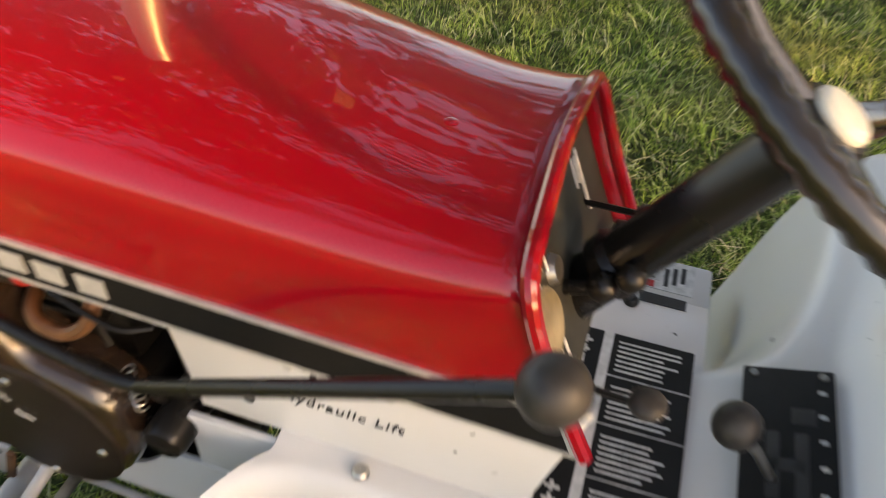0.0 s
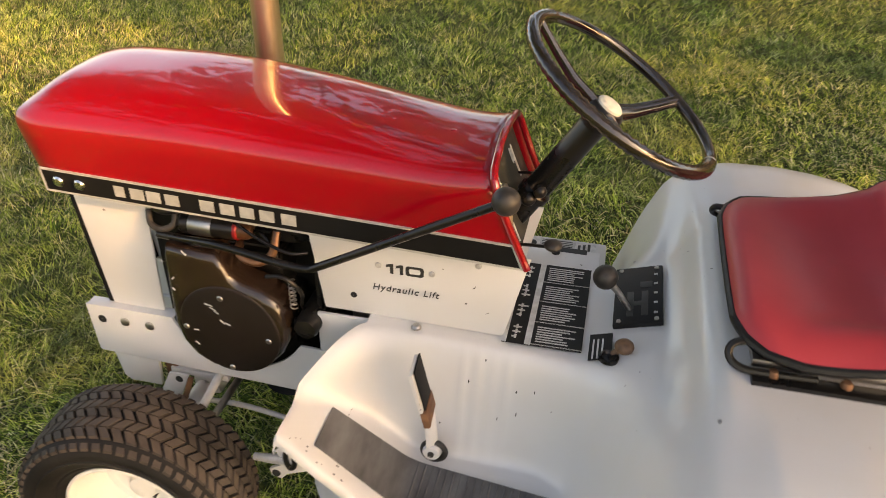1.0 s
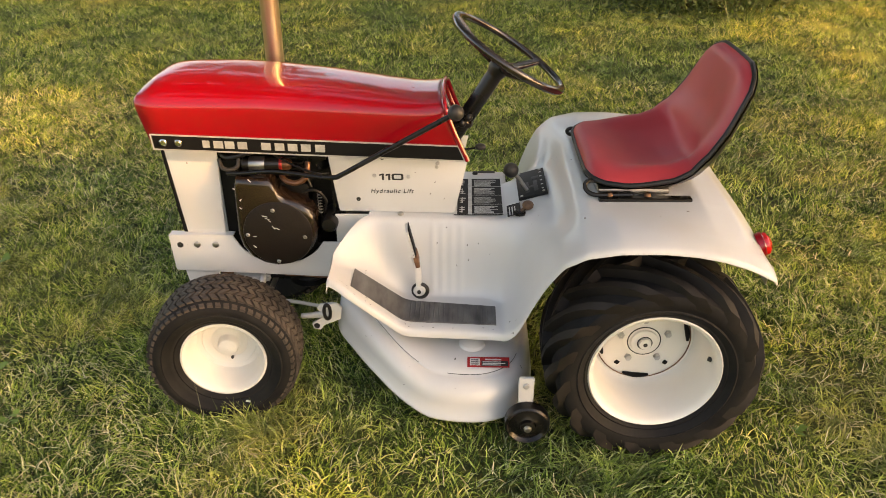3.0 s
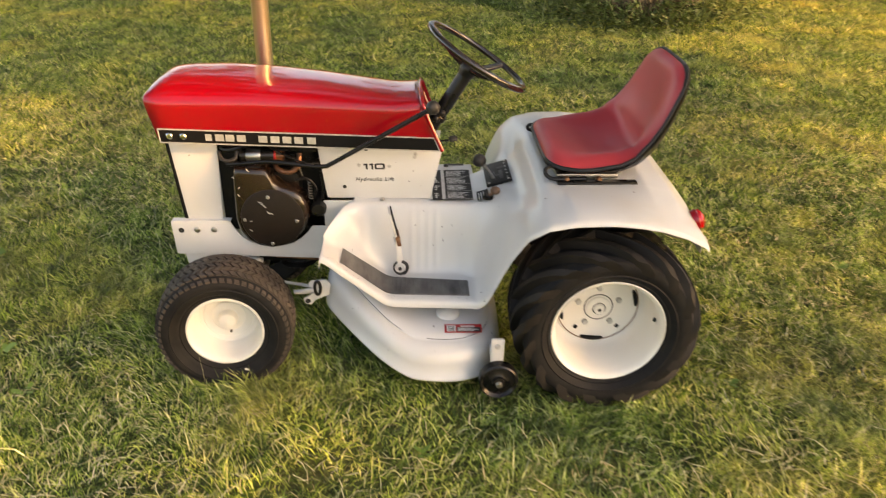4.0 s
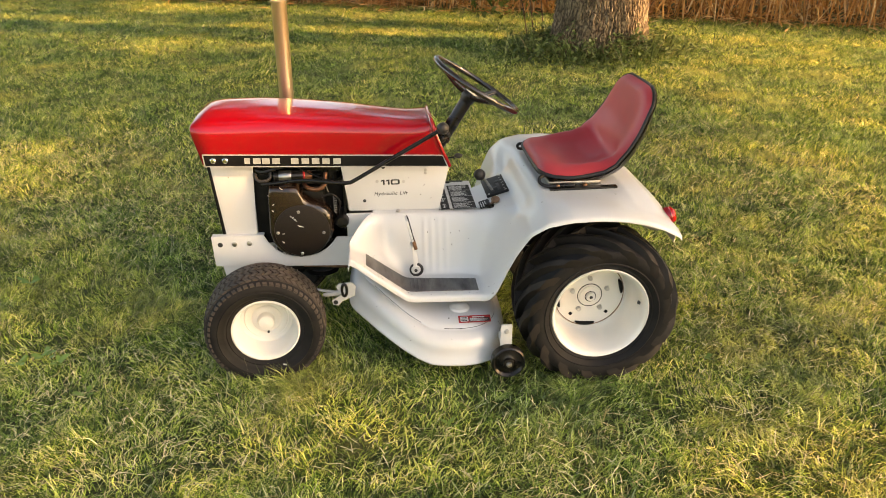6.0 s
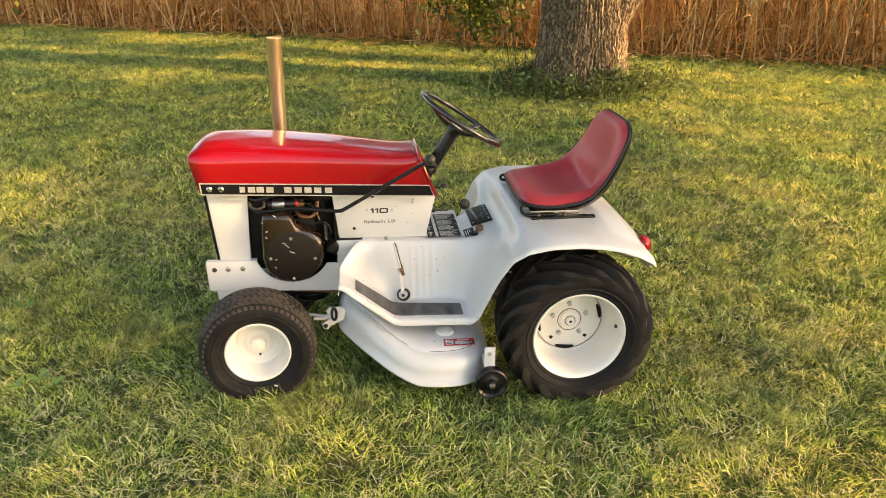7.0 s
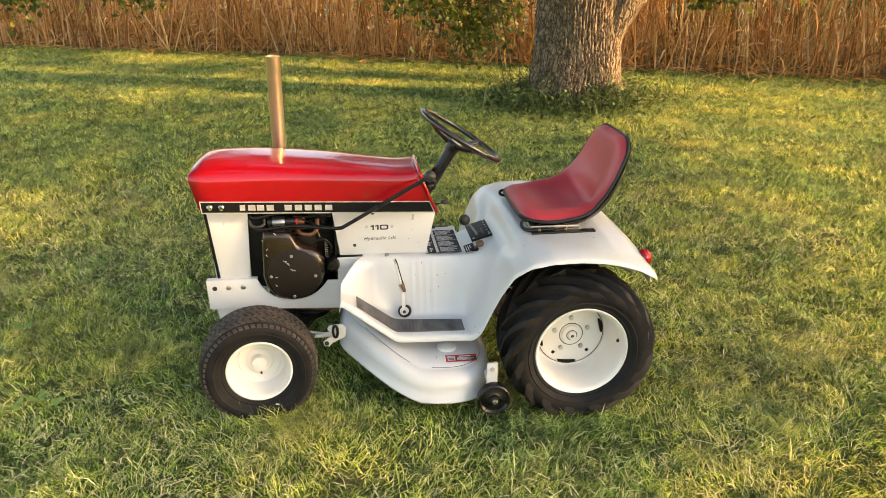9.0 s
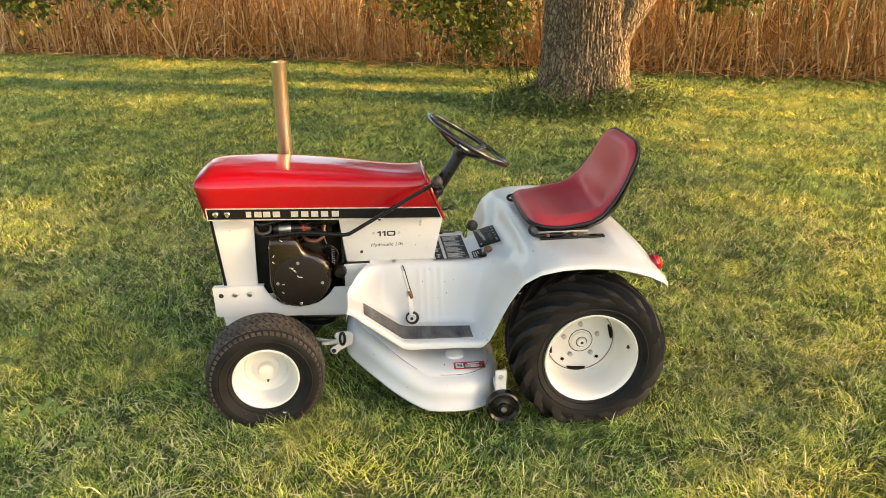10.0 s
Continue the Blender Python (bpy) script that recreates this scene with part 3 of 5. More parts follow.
    sprays = [((-1.2, 1.8, 0.95), 0.5, 650), ((-0.85, 1.9, 0.60), 0.42, 560), ((-1.7, 1.7, 1.15), 0.45, 480), ((-0.55, 1.75, 1.0), 0.4, 420), ((-2.15, 1.7, 1.28), 0.36, 280), ((-1.0, 2.0, 1.35), 0.5, 500),
              ((-6.2, 0.7, 1.22), 0.34, 380), ((-6.6, 0.7, 1.4), 0.45, 420), ((-4.9, 0.6, 1.22), 0.3, 300), ((-5.3, 0.6, 1.38), 0.36, 320), ((1.72, 0.6, 1.17), 0.25, 240), ((2.1, 0.6, 1.30), 0.36, 320), ((2.7, 0.5, 1.45), 0.4, 300)]
    pts, size = [], []
    for c, r in cl:
        k = 95
        pts.append(c + g.normal(0, 0.31, (k, 3)) * r * np.array([1, 1, 0.7]))
        size.append(g.uniform(0.10, 0.19, k))
    for c, r, k in sprays:
        pts.append(np.array(c) + g.normal(0, 0.45, (k, 3)) * r * np.array([1.15, 1, 0.85]))
        size.append(g.uniform(0.05, 0.10, k))
    v, l, s = leaf_cloud(np.concatenate(pts), np.concatenate(size), g)
    crown = sheet_object("crown", v, l, s, CROWN)
    crown.parent = tree
    for c, r, k in sprays:
        c = Vector(c)
        up = Vector((c.x * 0.7, c.y * 0.7, c.z + 2.6))
        for j in range(5):
            e = c + Vector(g.normal(0, 0.4, 3)) * r
            part("twig", tube(smooth_path([up, (up + c) / 2 + Vector((0.1 * j - 0.2, 0.1, 0.0)), c + Vector((0.06 * j - 0.12, 0, 0.15)), e], 4), 0.007 if j else 0.014, 5), BARK, tree)
    for x, h in ((-0.62, 1.1), (-0.5, 1.3), (-0.70, 0.9)):
        part("sucker_shoot", tube(smooth_path([(x, 0.6, 0), (x - 0.08, 0.62, h * 0.5), (x - 0.2, 0.6, h), (x - 0.32, 0.55, h * 1.5)], 5), 0.007, 5), BARK, tree)


def shade_tree(x, y, r, z0, z1, clumps, seed):
    """An unseen lawn tree, added between the low sun and the tractor as shade."""
    g = np.random.default_rng(seed)
    tree = tagged(new("tree"), "unseen leafy tree added to shade the tractor and lawn", "tree")
    tree.location = (x, y, 0)
    part("trunk", limb([(0, 0, -0.1), (0.05, 0.02, z0 * 0.6), (0.0, 0.0, z0 + 0.8), (0.1, 0.1, z1 - 0.6)], [0.15, 0.12, 0.09, 0.03], 16), BARK, tree)
    for k in range(7):
        a = k * 2.4
        part("limb", limb([(0, 0, z0 + 0.2 * k), (0.4 * r * math.cos(a), 0.4 * r * math.sin(a), z0 + 0.3 + 0.22 * k), (0.85 * r * math.cos(a), 0.85 * r * math.sin(a), z0 + 0.4 + 0.25 * k)], [0.06, 0.035, 0.01], 8), BARK, tree)
    pts, size = [], []
    for _ in range(clumps):
        p = g.normal(0, 1, 3)
        p = p / np.linalg.norm(p) * g.uniform(0.2, 1.0) ** 0.5
        c = np.array([p[0] * r, p[1] * r, (z0 + z1) / 2 + p[2] * (z1 - z0) / 2])
        pts.append(c + g.normal(0, 0.2, (95, 3)))
        size.append(g.uniform(0.08, 0.15, 95))
    for _ in range(int(clumps * 0.43)):          # loose outer sprays with gaps between them
        a = g.uniform(0, 2 * math.pi)
        c = np.array([0.3 + 1.5 * r * math.cos(a) * g.uniform(0.5, 1.0), 1.05 * r * math.sin(a) * g.uniform(0.5, 1.0), g.uniform(z0 - 0.75, z1 + 0.1)])
        pts.append(c + g.normal(0, 0.24, (70, 3)))
        size.append(g.uniform(0.08, 0.15, 70))
    crown = sheet_object("crown", *leaf_cloud(np.concatenate(pts), np.concatenate(size), g), CROWN)
    crown.parent = tree


build_tree()
# added out of view: the first shades the tractor, the second the foreground
shade_tree(8.45, -2.75, 0.8, 2.7, 3.6, 60, 31)
shade_tree(7.9, -4.35, 0.75, 2.7, 3.6, 17, 57)


def build_cover():
    g = np.random.default_rng(21)
    n = 6500
    a = g.uniform(0, 2 * math.pi, n)
    r = 0.50 + np.abs(g.normal(0, 0.23, n)) * (1.15 + 0.35 * np.sin(2 * a + 0.5))
    x, y = TREE.x + r * np.cos(a) * 1.12, TREE.y + r * np.sin(a)
    lump = 0.55 + 0.45 * np.sin(5 * a + 0.7) * np.sin(11 * a + 4 * r)
    z = 0.01 + np.maximum(0.03, (0.40 - 0.60 * (r - 0.5)) * lump) * g.uniform(0, 1, n) ** 1.2
    c = np.stack([x, y, z], -1)
    sheet_object("ground_cover", *leaf_cloud(c, g.uniform(0.03, 0.085, n), g, -0.35, 0.6), IVY, "stuff", "leafy green weeds round the tree base", "weeds")
    m = 620
    a = g.uniform(0, 2 * math.pi, m)
    r = 0.55 + np.abs(g.normal(0, 0.22, m))
    b = np.stack([TREE.x + r * np.cos(a) * 1.12, TREE.y + r * np.sin(a), np.zeros(m)], -1)
    L = g.uniform(0.15, 0.38, m)
    sheet_object("tall_grass", *ribbons(b, g.uniform(0, 6.28, m), L * 0.6, np.full(m, 0.009), L * 1.3, L * 0.6, g), IVY, "stuff", "uncut grass tufts round the tree base", "grass")


build_cover()


def broad_weed(x, y, n, r, seed):
    g = np.random.default_rng(seed)
    a = np.arange(n) * 2.4 + g.uniform(0, 1)
    b = np.stack([np.full(n, x), np.full(n, y), np.full(n, 0.012)], -1) + g.normal(0, 0.01, (n, 3)) * np.array([1, 1, 0.2])
    ln = r * g.uniform(0.6, 1.1, n)
    weed = tagged(new("broadleaf_weed"), "low broad-leaved weed rosette in the lawn", "weed", "lawn weeds")
    for k in range(n):
        leaf = sheet_object("leaf", *ribbons(b[k:k + 1], a[k:k + 1], ln[k:k + 1], ln[k:k + 1] * 0.5, ln[k:k + 1] * 0.6, ln[k:k + 1] * 0.35, g, 6, 0.3), WEED)
        leaf.parent = weed


for i, (x, y, n, r) in enumerate(((-0.86, -0.15, 6, 0.062), (-0.79, -0.21, 5, 0.055), (-0.93, -0.20, 5, 0.05), (-1.15, 0.5, 5, 0.06), (1.62, -0.42, 6, 0.05), (0.62, -0.72, 5, 0.04), (2.35, 0.35, 7, 0.06), (-0.62, -0.42, 5, 0.05))):
    broad_weed(x, y, n, r, 40 + i)


# ---- the garden tractor ----
tractor = tagged(new("garden_tractor"), "white garden tractor with glossy red hood and mower deck", "garden tractor")


def curve_of(knots, soft=0.02):
    """A softened line through (x, value) knots."""
    xs = np.linspace(-0.5, 1.8, 1151)
    ys = np.interp(xs, [k[0] for k in knots], [k[1] for k in knots])
    w = max(1, int(soft / 0.002))
    ker = np.hanning(2 * w + 3)
    ys = np.convolve(np.pad(ys, w + 1, mode="edge"), ker / ker.sum(), mode="valid")
    return lambda x: float(np.interp(x, xs, ys))


# hood: two sides, shoulders and a crowned top, swept from nose to dash
hood_low = curve_of([(-0.22, 0.734), (0.68, 0.704)])
hood_shoulder = curve_of([(-0.23, 0.866), (0.1, 0.868), (0.62, 0.846)])
hood_crown = curve_of([(-0.25, 0.860), (-0.215, 0.887), (-0.18, 0.911), (-0.13, 0.915), (0.0, 0.914), (0.12, 0.906), (0.3, 0.893), (0.45, 0.876), (0.56, 0.865), (0.63, 0.860)], 0.03)
hood_far = curve_of([(-0.24, 0.192), (-0.12, 0.226), (0.02, 0.238), (0.16, 0.230), (0.3, 0.203), (0.45, 0.166), (0.56, 0.140), (0.64, 0.132)], 0.06)
HALF = 0.132


def hood_section(u):
    pts = []
    for k in range(81):
        s = k / 80 * 2 - 1                       # -1 near lower edge .. 1 far lower edge
        a = abs(s)
        sg = -1 if s < 0 else 1
        if a > 0.62:                             # side wall
            f = (1 - a) / 0.38                   # 0 bottom, 1 shoulder
            xf, xr = -0.190 - 0.033 * f, 0.682 - 0.064 * f
            x = xf + (xr - xf) * u
            y = (-HALF if sg < 0 else hood_far(x)) + sg * 0.003 * f
            z = hood_low(x) + (hood_shoulder(x) - hood_low(x)) * f
        else:
            f = a / 0.62                         # 0 crest, 1 shoulder
            xf = -0.205 - 0.018 * f ** 2
            x = xf + (0.612 + 0.006 * f - xf) * u
            wide = (HALF + hood_far(x)) / 2 + 0.003
            y = (hood_far(x) - HALF) / 2 + sg * wide * f
            z = hood_shoulder(x) + (hood_crown(x) - hood_shoulder(x)) * (1 - f ** 3.0)
        taper = 1 - 0.10 * max(0.0, 1 - u / 0.06) ** 2
        flare = max(0.0, (u - 0.86) / 0.14) ** 2
        pts.append(Vector((x, y * (taper + 0.014 * flare), z + 0.012 * flare * (a < 0.7))))
    for _ in range(7 + int(4 * u ** 3)):         # round the shoulders
        pts = [pts[0]] + [(p + q + r) / 3 for p, q, r in zip(pts, pts[1:], pts[2:])] + [pts[-1]]
    return [tuple(p) for p in pts]


us = [0, 0.004, 0.012, 0.025, 0.045, 0.07] + [0.1 + 0.9 * i / 40 for i in range(41)]
hood = thick(part("hood", sheet([hood_section(u) for u in us]), RED, tractor, "glossy red hood", angle=60), 0.004)
rear_edge = hood_section(1.0)
part("hood_edge", tube(rear_edge, 0.0065, 10), RED, hood)
nose = hood_section(0.0)
bm = bmesh.new()
vs = [bm.verts.new((p[0] + 0.004, p[1], p[2])) for p in nose]
bm.faces.new(vs)
part("nose_panel", bm, RED, hood)
for x in (0.527, 0.556):
    bolt("hood_rivet", (x, 0.004, hood_crown(x) - 0.0005), 0.0065, 0.002, RED, hood, "z", 1)


def digits(parent):
    """The wide squared figures 110 on the near panel."""
    y0, y1 = -0.0912, -0.0902
    for x in (0.432, 0.450):
        one = [(x + 0.0072, 0.6260), (x + 0.0132, 0.6260), (x + 0.0132, 0.6460), (x + 0.0078, 0.6460), (x, 0.6432), (x, 0.6385), (x + 0.0072, 0.6406)]
        part("number_lettering", prism(one, "y", y0, y1), INK, parent, smooth=False)

    def ring(w, h, r):
        pts = []
        for cx, cz, a0 in ((w - r, h - r, 0), (-w + r, h - r, 90), (-w + r, -h + r, 180), (w - r, -h + r, 270)):
            pts += [(0.484 + cx + r * math.cos(radians(a0 + 22.5 * k)), 0.6360 + cz + r * math.sin(radians(a0 + 22.5 * k))) for k in range(5)]
        return pts
    out, hole = ring(0.0165, 0.0100, 0.0055), ring(0.0102, 0.0056, 0.003)
    rows = [[(x, y1, z) for x, z in out], [(x, y0, z) for x, z in out], [(x, y0, z) for x, z in hole], [(x, y1, z) for x, z in hole]]
    part("number_lettering", sheet(rows, True), INK, parent, smooth=False)


def side_plate(x0, x1, low, high, y, dy, skew0=0.0, skew1=0.0, n=24):
    """A band on the hood's side that follows its lower edge."""
    rows = []
    for i in range(n + 1):
        f = i / n
        xa, xb = x0 + (x1 - x0) * f, x0 + skew0 + (x1 + skew1 - x0 - skew0) * f
        rows.append([(xa, y, hood_low(xa) + low), (xb, y, hood_low(xb) + high), (xb, y + dy, hood_low(xb) + high), (xa, y + dy, hood_low(xa) + low)])
    bm = sheet(rows, True)
    bmesh.ops.holes_fill(bm, edges=[e for e in bm.edges if e.is_boundary])
    return bm


for sg in (-1,):
    yb = sg * (HALF + 0.0015)
    part("stripe", side_plate(-0.178, 0.672, 0.002, 0.040, yb, sg * 0.0025, -0.004, -0.018), STRIPE, hood, "black stripe with silver block lettering", smooth=False)
    ye = sg * (HALF + 0.001)
    part("stripe_edge", join(side_plate(-0.182, 0.677, -0.002, 0.002, ye, sg * 0.0035, 0, -0.002), side_plate(-0.185, 0.657, 0.040, 0.0435, ye, sg * 0.0035, 0, -0.001),
                             side_plate(-0.182, -0.178, 0.0, 0.042, ye, sg * 0.0035, -0.004, -0.004, 2), side_plate(0.672, 0.677, 0.0, 0.042, ye, sg * 0.0035, -0.018, -0.018, 2)), SILVER, hood, "thin bright metal edging", smooth=False)
    # nine silver blocks in place of the maker's lettering
    for i, xa in enumerate([-0.043, -0.013, 0.018, 0.053, 0.118, 0.155, 0.191, 0.227, 0.266]):
        wdt = 0.026 if i else 0.019
        part("letter_block", side_plate(xa, xa + wdt, 0.010, 0.031, sg * (HALF + 0.0038), sg * 0.0012, 0, 0, 2), SILVER, hood, smooth=False)
    for x in (-0.151, -0.110):
        bolt("stripe_stud", (x, sg * (HALF + 0.003), hood_low(x) + 0.021), 0.0105, 0.007, CHROME, hood, "y", sg, "domed bright stud")

# exhaust stack standing beside the hood
STACK = Matrix.Translation((0.079, 0.278, 0))
stack = part("exhaust_pipe", lathe([(0.0285, 0.62), (0.0285, 1.232), (0.0298, 1.235), (0.0298, 1.240), (0.0262, 1.240), (0.0262, 0.9)], 36, "z", STACK), BRASSY, tractor, "tall straight polished exhaust pipe")
part("exhaust_elbow", tube(smooth_path([(0.079, 0.278, 0.66), (0.079, 0.277, 0.60), (0.079, 0.255, 0.565), (0.079, 0.21, 0.552), (0.08, 0.06, 0.55)], 6), 0.0275, 16), RUST, stack, "rusty exhaust elbow")

# grille supports, frame rails and engine side panels
for sg in (-1, 1):
    g = [(-0.176, 0.735), (-0.146, 0.452), (-0.034, 0.446), (-0.024, 0.735)]
    part("grille_side", prism(g, "y", sg * 0.088, sg * 0.083, 0.0012), WHITE, tractor, "white sheet metal grille side")
    part("grille_edge", prism([(-0.187, 0.735), (-0.158, 0.452), (-0.147, 0.452), (-0.177, 0.735)], "y", sg * 0.0865, sg * 0.07, 0.001), STRIPE, tractor, "dark grille edge")
    cut = [(-0.008, 0.447), (0.006, 0.420), (0.026, 0.395), (0.056, 0.372), (0.09, 0.360), (0.122, 0.356), (0.156, 0.359), (0.19, 0.369), (0.219, 0.387), (0.242, 0.409), (0.259, 0.433)]
    rail = [(-0.200, 0.451), (-0.195, 0.336), (-0.190, 0.332), (0.62, 0.30), (0.62, 0.40), (0.32, 0.431)] + cut[::-1]
    bm = prism(rail, "y", sg * 0.106, sg * 0.100, 0.0008)
    part("frame_rail", bm, WHITE, tractor, "white steel frame rail with bolt holes")
    part("rail_ledge", join(box(-0.198, -0.008, min(sg * 0.1055, sg * 0.078), max(sg * 0.1055, sg * 0.078), 0.447, 0.4515, 0.001)), WHITE, tractor)
    for x, dk in ((-0.170, True), (-0.118, False), (-0.063, False)):
        if dk:
            part("bolt_hole", lathe([(0.0005, sg * 0.1065), (0.0085, sg * 0.1068), (0.0095, sg * 0.106)], 16, "y", Matrix.Translation((x, 0, 0.418))), INK, tractor)
        else:
            bolt("frame_bolt", (x, sg * 0.106, 0.420), 0.010, 0.004, STEEL, tractor, "y", sg)
    pan = [(0.288, 0.705), (0.312, 0.528), (0.646, 0.524), (0.684, 0.695)]
    panel = part("side_panel", prism(pan, "y", sg * 0.090, sg * 0.085, 0.0012), WHITE, tractor, "white engine side panel with black lettering")
    for c, r in (((0.369, 0.566), 0.006), ((0.442, 0.695), 0.007)):
        part("panel_hole", lathe([(0.0005, sg * 0.0912), (r, sg * 0.0912), (r * 1.05, sg * 0.090)], 14, "y", Matrix.Translation((c[0], 0, c[1]))), INK, panel)
    for c in ((0.596, 0.668), (0.598, 0.679), (0.418, 0.640), (0.515, 0.637)):
        bolt("panel_stud", (c[0], sg * 0.0905, c[1]), 0.0058, 0.003, SILVER, panel, "y", sg)
    turn = Matrix.Rotation(radians(90), 4, "X") if sg < 0 else Matrix.Rotation(radians(90), 4, "X") @ Matrix.Rotation(radians(180), 4, "Y")
    x0, x1 = (0.431, 0.403) if sg < 0 else (0.513, 0.533)
    if sg < 0:
        digits(panel)
    else:
        letters("number_lettering", "110", 0.030, Matrix.Translation((x0 - 0.002, sg * 0.0905, 0.628)) @ turn, INK, panel, 0.0008, 1.75, 0.0012)
    letters("script_lettering", "Hydraulic Lift", 0.0185, Matrix.Translation((x1 + 0.002, sg * 0.0905, 0.586)) @ turn, INK, panel, 0.0006, 1.02, 0.00015, 0.22, 1.16)

# engine seen between grille and panel
block = part("engine_block", join(box(0.03, 0.24, -0.075, 0.075, 0.36, 0.52, 0.012), box(0.06, 0.22, -0.06, 0.06, 0.52, 0.60, 0.01)), ENGINE, tractor, "black oily engine block")
part("engine_bulk", join(box(-0.018, 0.29, 0.0, 0.085, 0.415, 0.705, 0.01), box(-0.034, 0.03, -0.066, 0.085, 0.40, 0.705, 0.008)), ENGINE, block)
for k in range(7):
    part("cooling_fin", box(0.07, 0.215, -0.085, 0.07, 0.605 + 0.016 * k, 0.611 + 0.016 * k, 0.002), ENGINE, block)
shroud_line = [(0.030, 0.648), (0.126, 0.648), (0.140, 0.626), (0.150, 0.603), (0.172, 0.585), (0.212, 0.573), (0.240, 0.548), (0.254, 0.510), (0.252, 0.468), (0.234, 0.428), (0.205, 0.395), (0.165, 0.373), (0.125, 0.366), (0.085, 0.374), (0.052, 0.394), (0.028, 0.428), (0.018, 0.47), (0.020, 0.54), (0.024, 0.62)]
cen = Vector((0.135, 0.5))


def inset(line, d):
    return [tuple(Vector(p) + (cen - Vector(p)).normalized() * d) for p in line]


rows = [[(x, -0.080, z) for x, z in shroud_line], [(x, -0.122, z) for x, z in shroud_line], [(x, -0.133, z) for x, z in inset(shroud_line, 0.003)], [(x, -0.140, z) for x, z in inset(shroud_line, 0.010)], [(x, -0.143, z) for x, z in inset(shroud_line, 0.022)]]
bm = sheet(rows, True)
bm.faces.new([v for v in bm.verts if abs(v.co.y + 0.143) < 1e-5])
shroud = part("engine_shroud", bm, SHROUD, tractor, "chipped glossy black blower shroud", angle=50)
SCREEN = simple("perforated_screen", (0.007, 0.0045, 0.0035), (0.016, 0.010, 0.007), 220, 0.28, spec=0.3, strength=0.7, distance=0.0015, detail=1.0)
part("shroud_screen", lathe([(0.0005, -0.1465), (0.094, -0.1462), (0.099, -0.145), (0.101, -0.1425)], 56, "y", Matrix.Translation((0.138, 0, 0.478))), SCREEN, shroud, "fine perforated round screen")
for x, z in ((0.216, 0.469), (0.130, 0.553), (0.050, 0.474), (0.132, 0.388)):
    bolt("shroud_screw", (x, -0.1445, z), 0.0062, 0.004, STEEL, shroud)
rnd = random.Random(5)
for x, z, w in ((0.105, 0.535, 0.016), (0.112, 0.527, 0.014), (0.118, 0.52, 0.01), (0.128, 0.499, 0.012), (0.138, 0.496, 0.012), (0.04, 0.56, 0.008), (0.043, 0.585, 0.008), (0.07, 0.47, 0.01), (0.075, 0.645, 0.012), (0.028, 0.62, 0.006), (0.067, 0.437, 0.011)):
    m = Matrix.Translation((x, -0.1472, z)) @ Matrix.Rotation(rnd.uniform(-0.9, 0.9), 4, "Y")
    part("paint_chip", box(-w / 2, w / 2, -0.0004, 0.0004, -0.0012, 0.0012, 0, m), PRINT, shroud, smooth=False)
part("starter_motor", join(lathe([(0.0005, -0.135), (0.02, -0.133), (0.024, -0.125), (0.024, -0.03), (0.0005, -0.03)], 20, "y", Matrix.Translation((0.285, 0, 0.50))), rod((0.26, -0.12, 0.50), (0.30, -0.10, 0.49), 0.012)), BLACK, block)
part("air_cleaner", join(lathe([(0.0005, 0.70), (0.05, 0.699), (0.056, 0.694), (0.058, 0.65), (0.052, 0.64), (0.0005, 0.64)], 28, "z", Matrix.Translation((0.235, -0.01, 0.0))), box(0.20, 0.285, -0.095, -0.02, 0.685, 0.712, 0.006)), BLACK, block)
COIL = Matrix.Translation((0, -0.088, 0.672))
coil = part("ignition_coil", lathe([(0.0005, 0.045), (0.018, 0.046), (0.021, 0.05), (0.021, 0.148), (0.019, 0.152), (0.0005, 0.153)], 24, "x", COIL), BLACK, tractor, "black cylinder coil with bright band")
part("metal_tag", lathe([(0.0213, 0.066), (0.0218, 0.067), (0.0218, 0.110), (0.0213, 0.111)], 24, "x", COIL), STEEL, coil, "bright metal band")
part("coil_ring", lathe([(0.0195, 0.152), (0.0205, 0.154), (0.0205, 0.158), (0.018, 0.160)], 24, "x", COIL), RED_PRINT, coil, "red sealing ring")
part("coil_cap", lathe([(0.018, 0.158), (0.017, 0.176), (0.012, 0.184), (0.0005, 0.186)], 20, "x", COIL), COPPER, coil, "amber brown coil cap")
part("coil_lead", tube(smooth_path([(0.185, -0.088, 0.672), (0.205, -0.092, 0.668), (0.225, -0.10, 0.645), (0.238, -0.105, 0.61)]), 0.004), BLACK, coil)
part("fuel_pipe", tube(smooth_path([(0.150, -0.075, 0.640), (0.160, -0.105, 0.636), (0.178, -0.118, 0.630), (0.205, -0.118, 0.628), (0.228, -0.11, 0.645), (0.232, -0.09, 0.68)]), 0.008), COPPER, block, "brown curved pipe")
part("spark_lead", tube(smooth_path([(0.215, -0.12, 0.60), (0.255, -0.13, 0.61), (0.28, -0.12, 0.575), (0.27, -0.10, 0.53), (0.285, -0.09, 0.50)]), 0.004), BLACK, block)
part("hose", tube(smooth_path([(-0.022, -0.085, 0.685), (-0.012, -0.10, 0.665), (0.012, -0.105, 0.660), (0.034, -0.10, 0.670), (0.036, -0.09, 0.69)]), 0.006), KNOB, block, "pale dusty rubber hose")
part("hose", tube(smooth_path([(-0.02, -0.07, 0.70), (0.0, -0.085, 0.69), (0.03, -0.09, 0.695), (0.07, -0.08, 0.705), (0.11, -0.06, 0.71)]), 0.009), BLACK, block)
part("governor_spring", tube([(0.262 + 0.006 * math.cos(t), -0.118 + 0.006 * math.sin(t), 0.60 - 0.0009 * t * 1.6) for t in [0.5 * i for i in range(90)]], 0.0012, 6), STEEL, block)
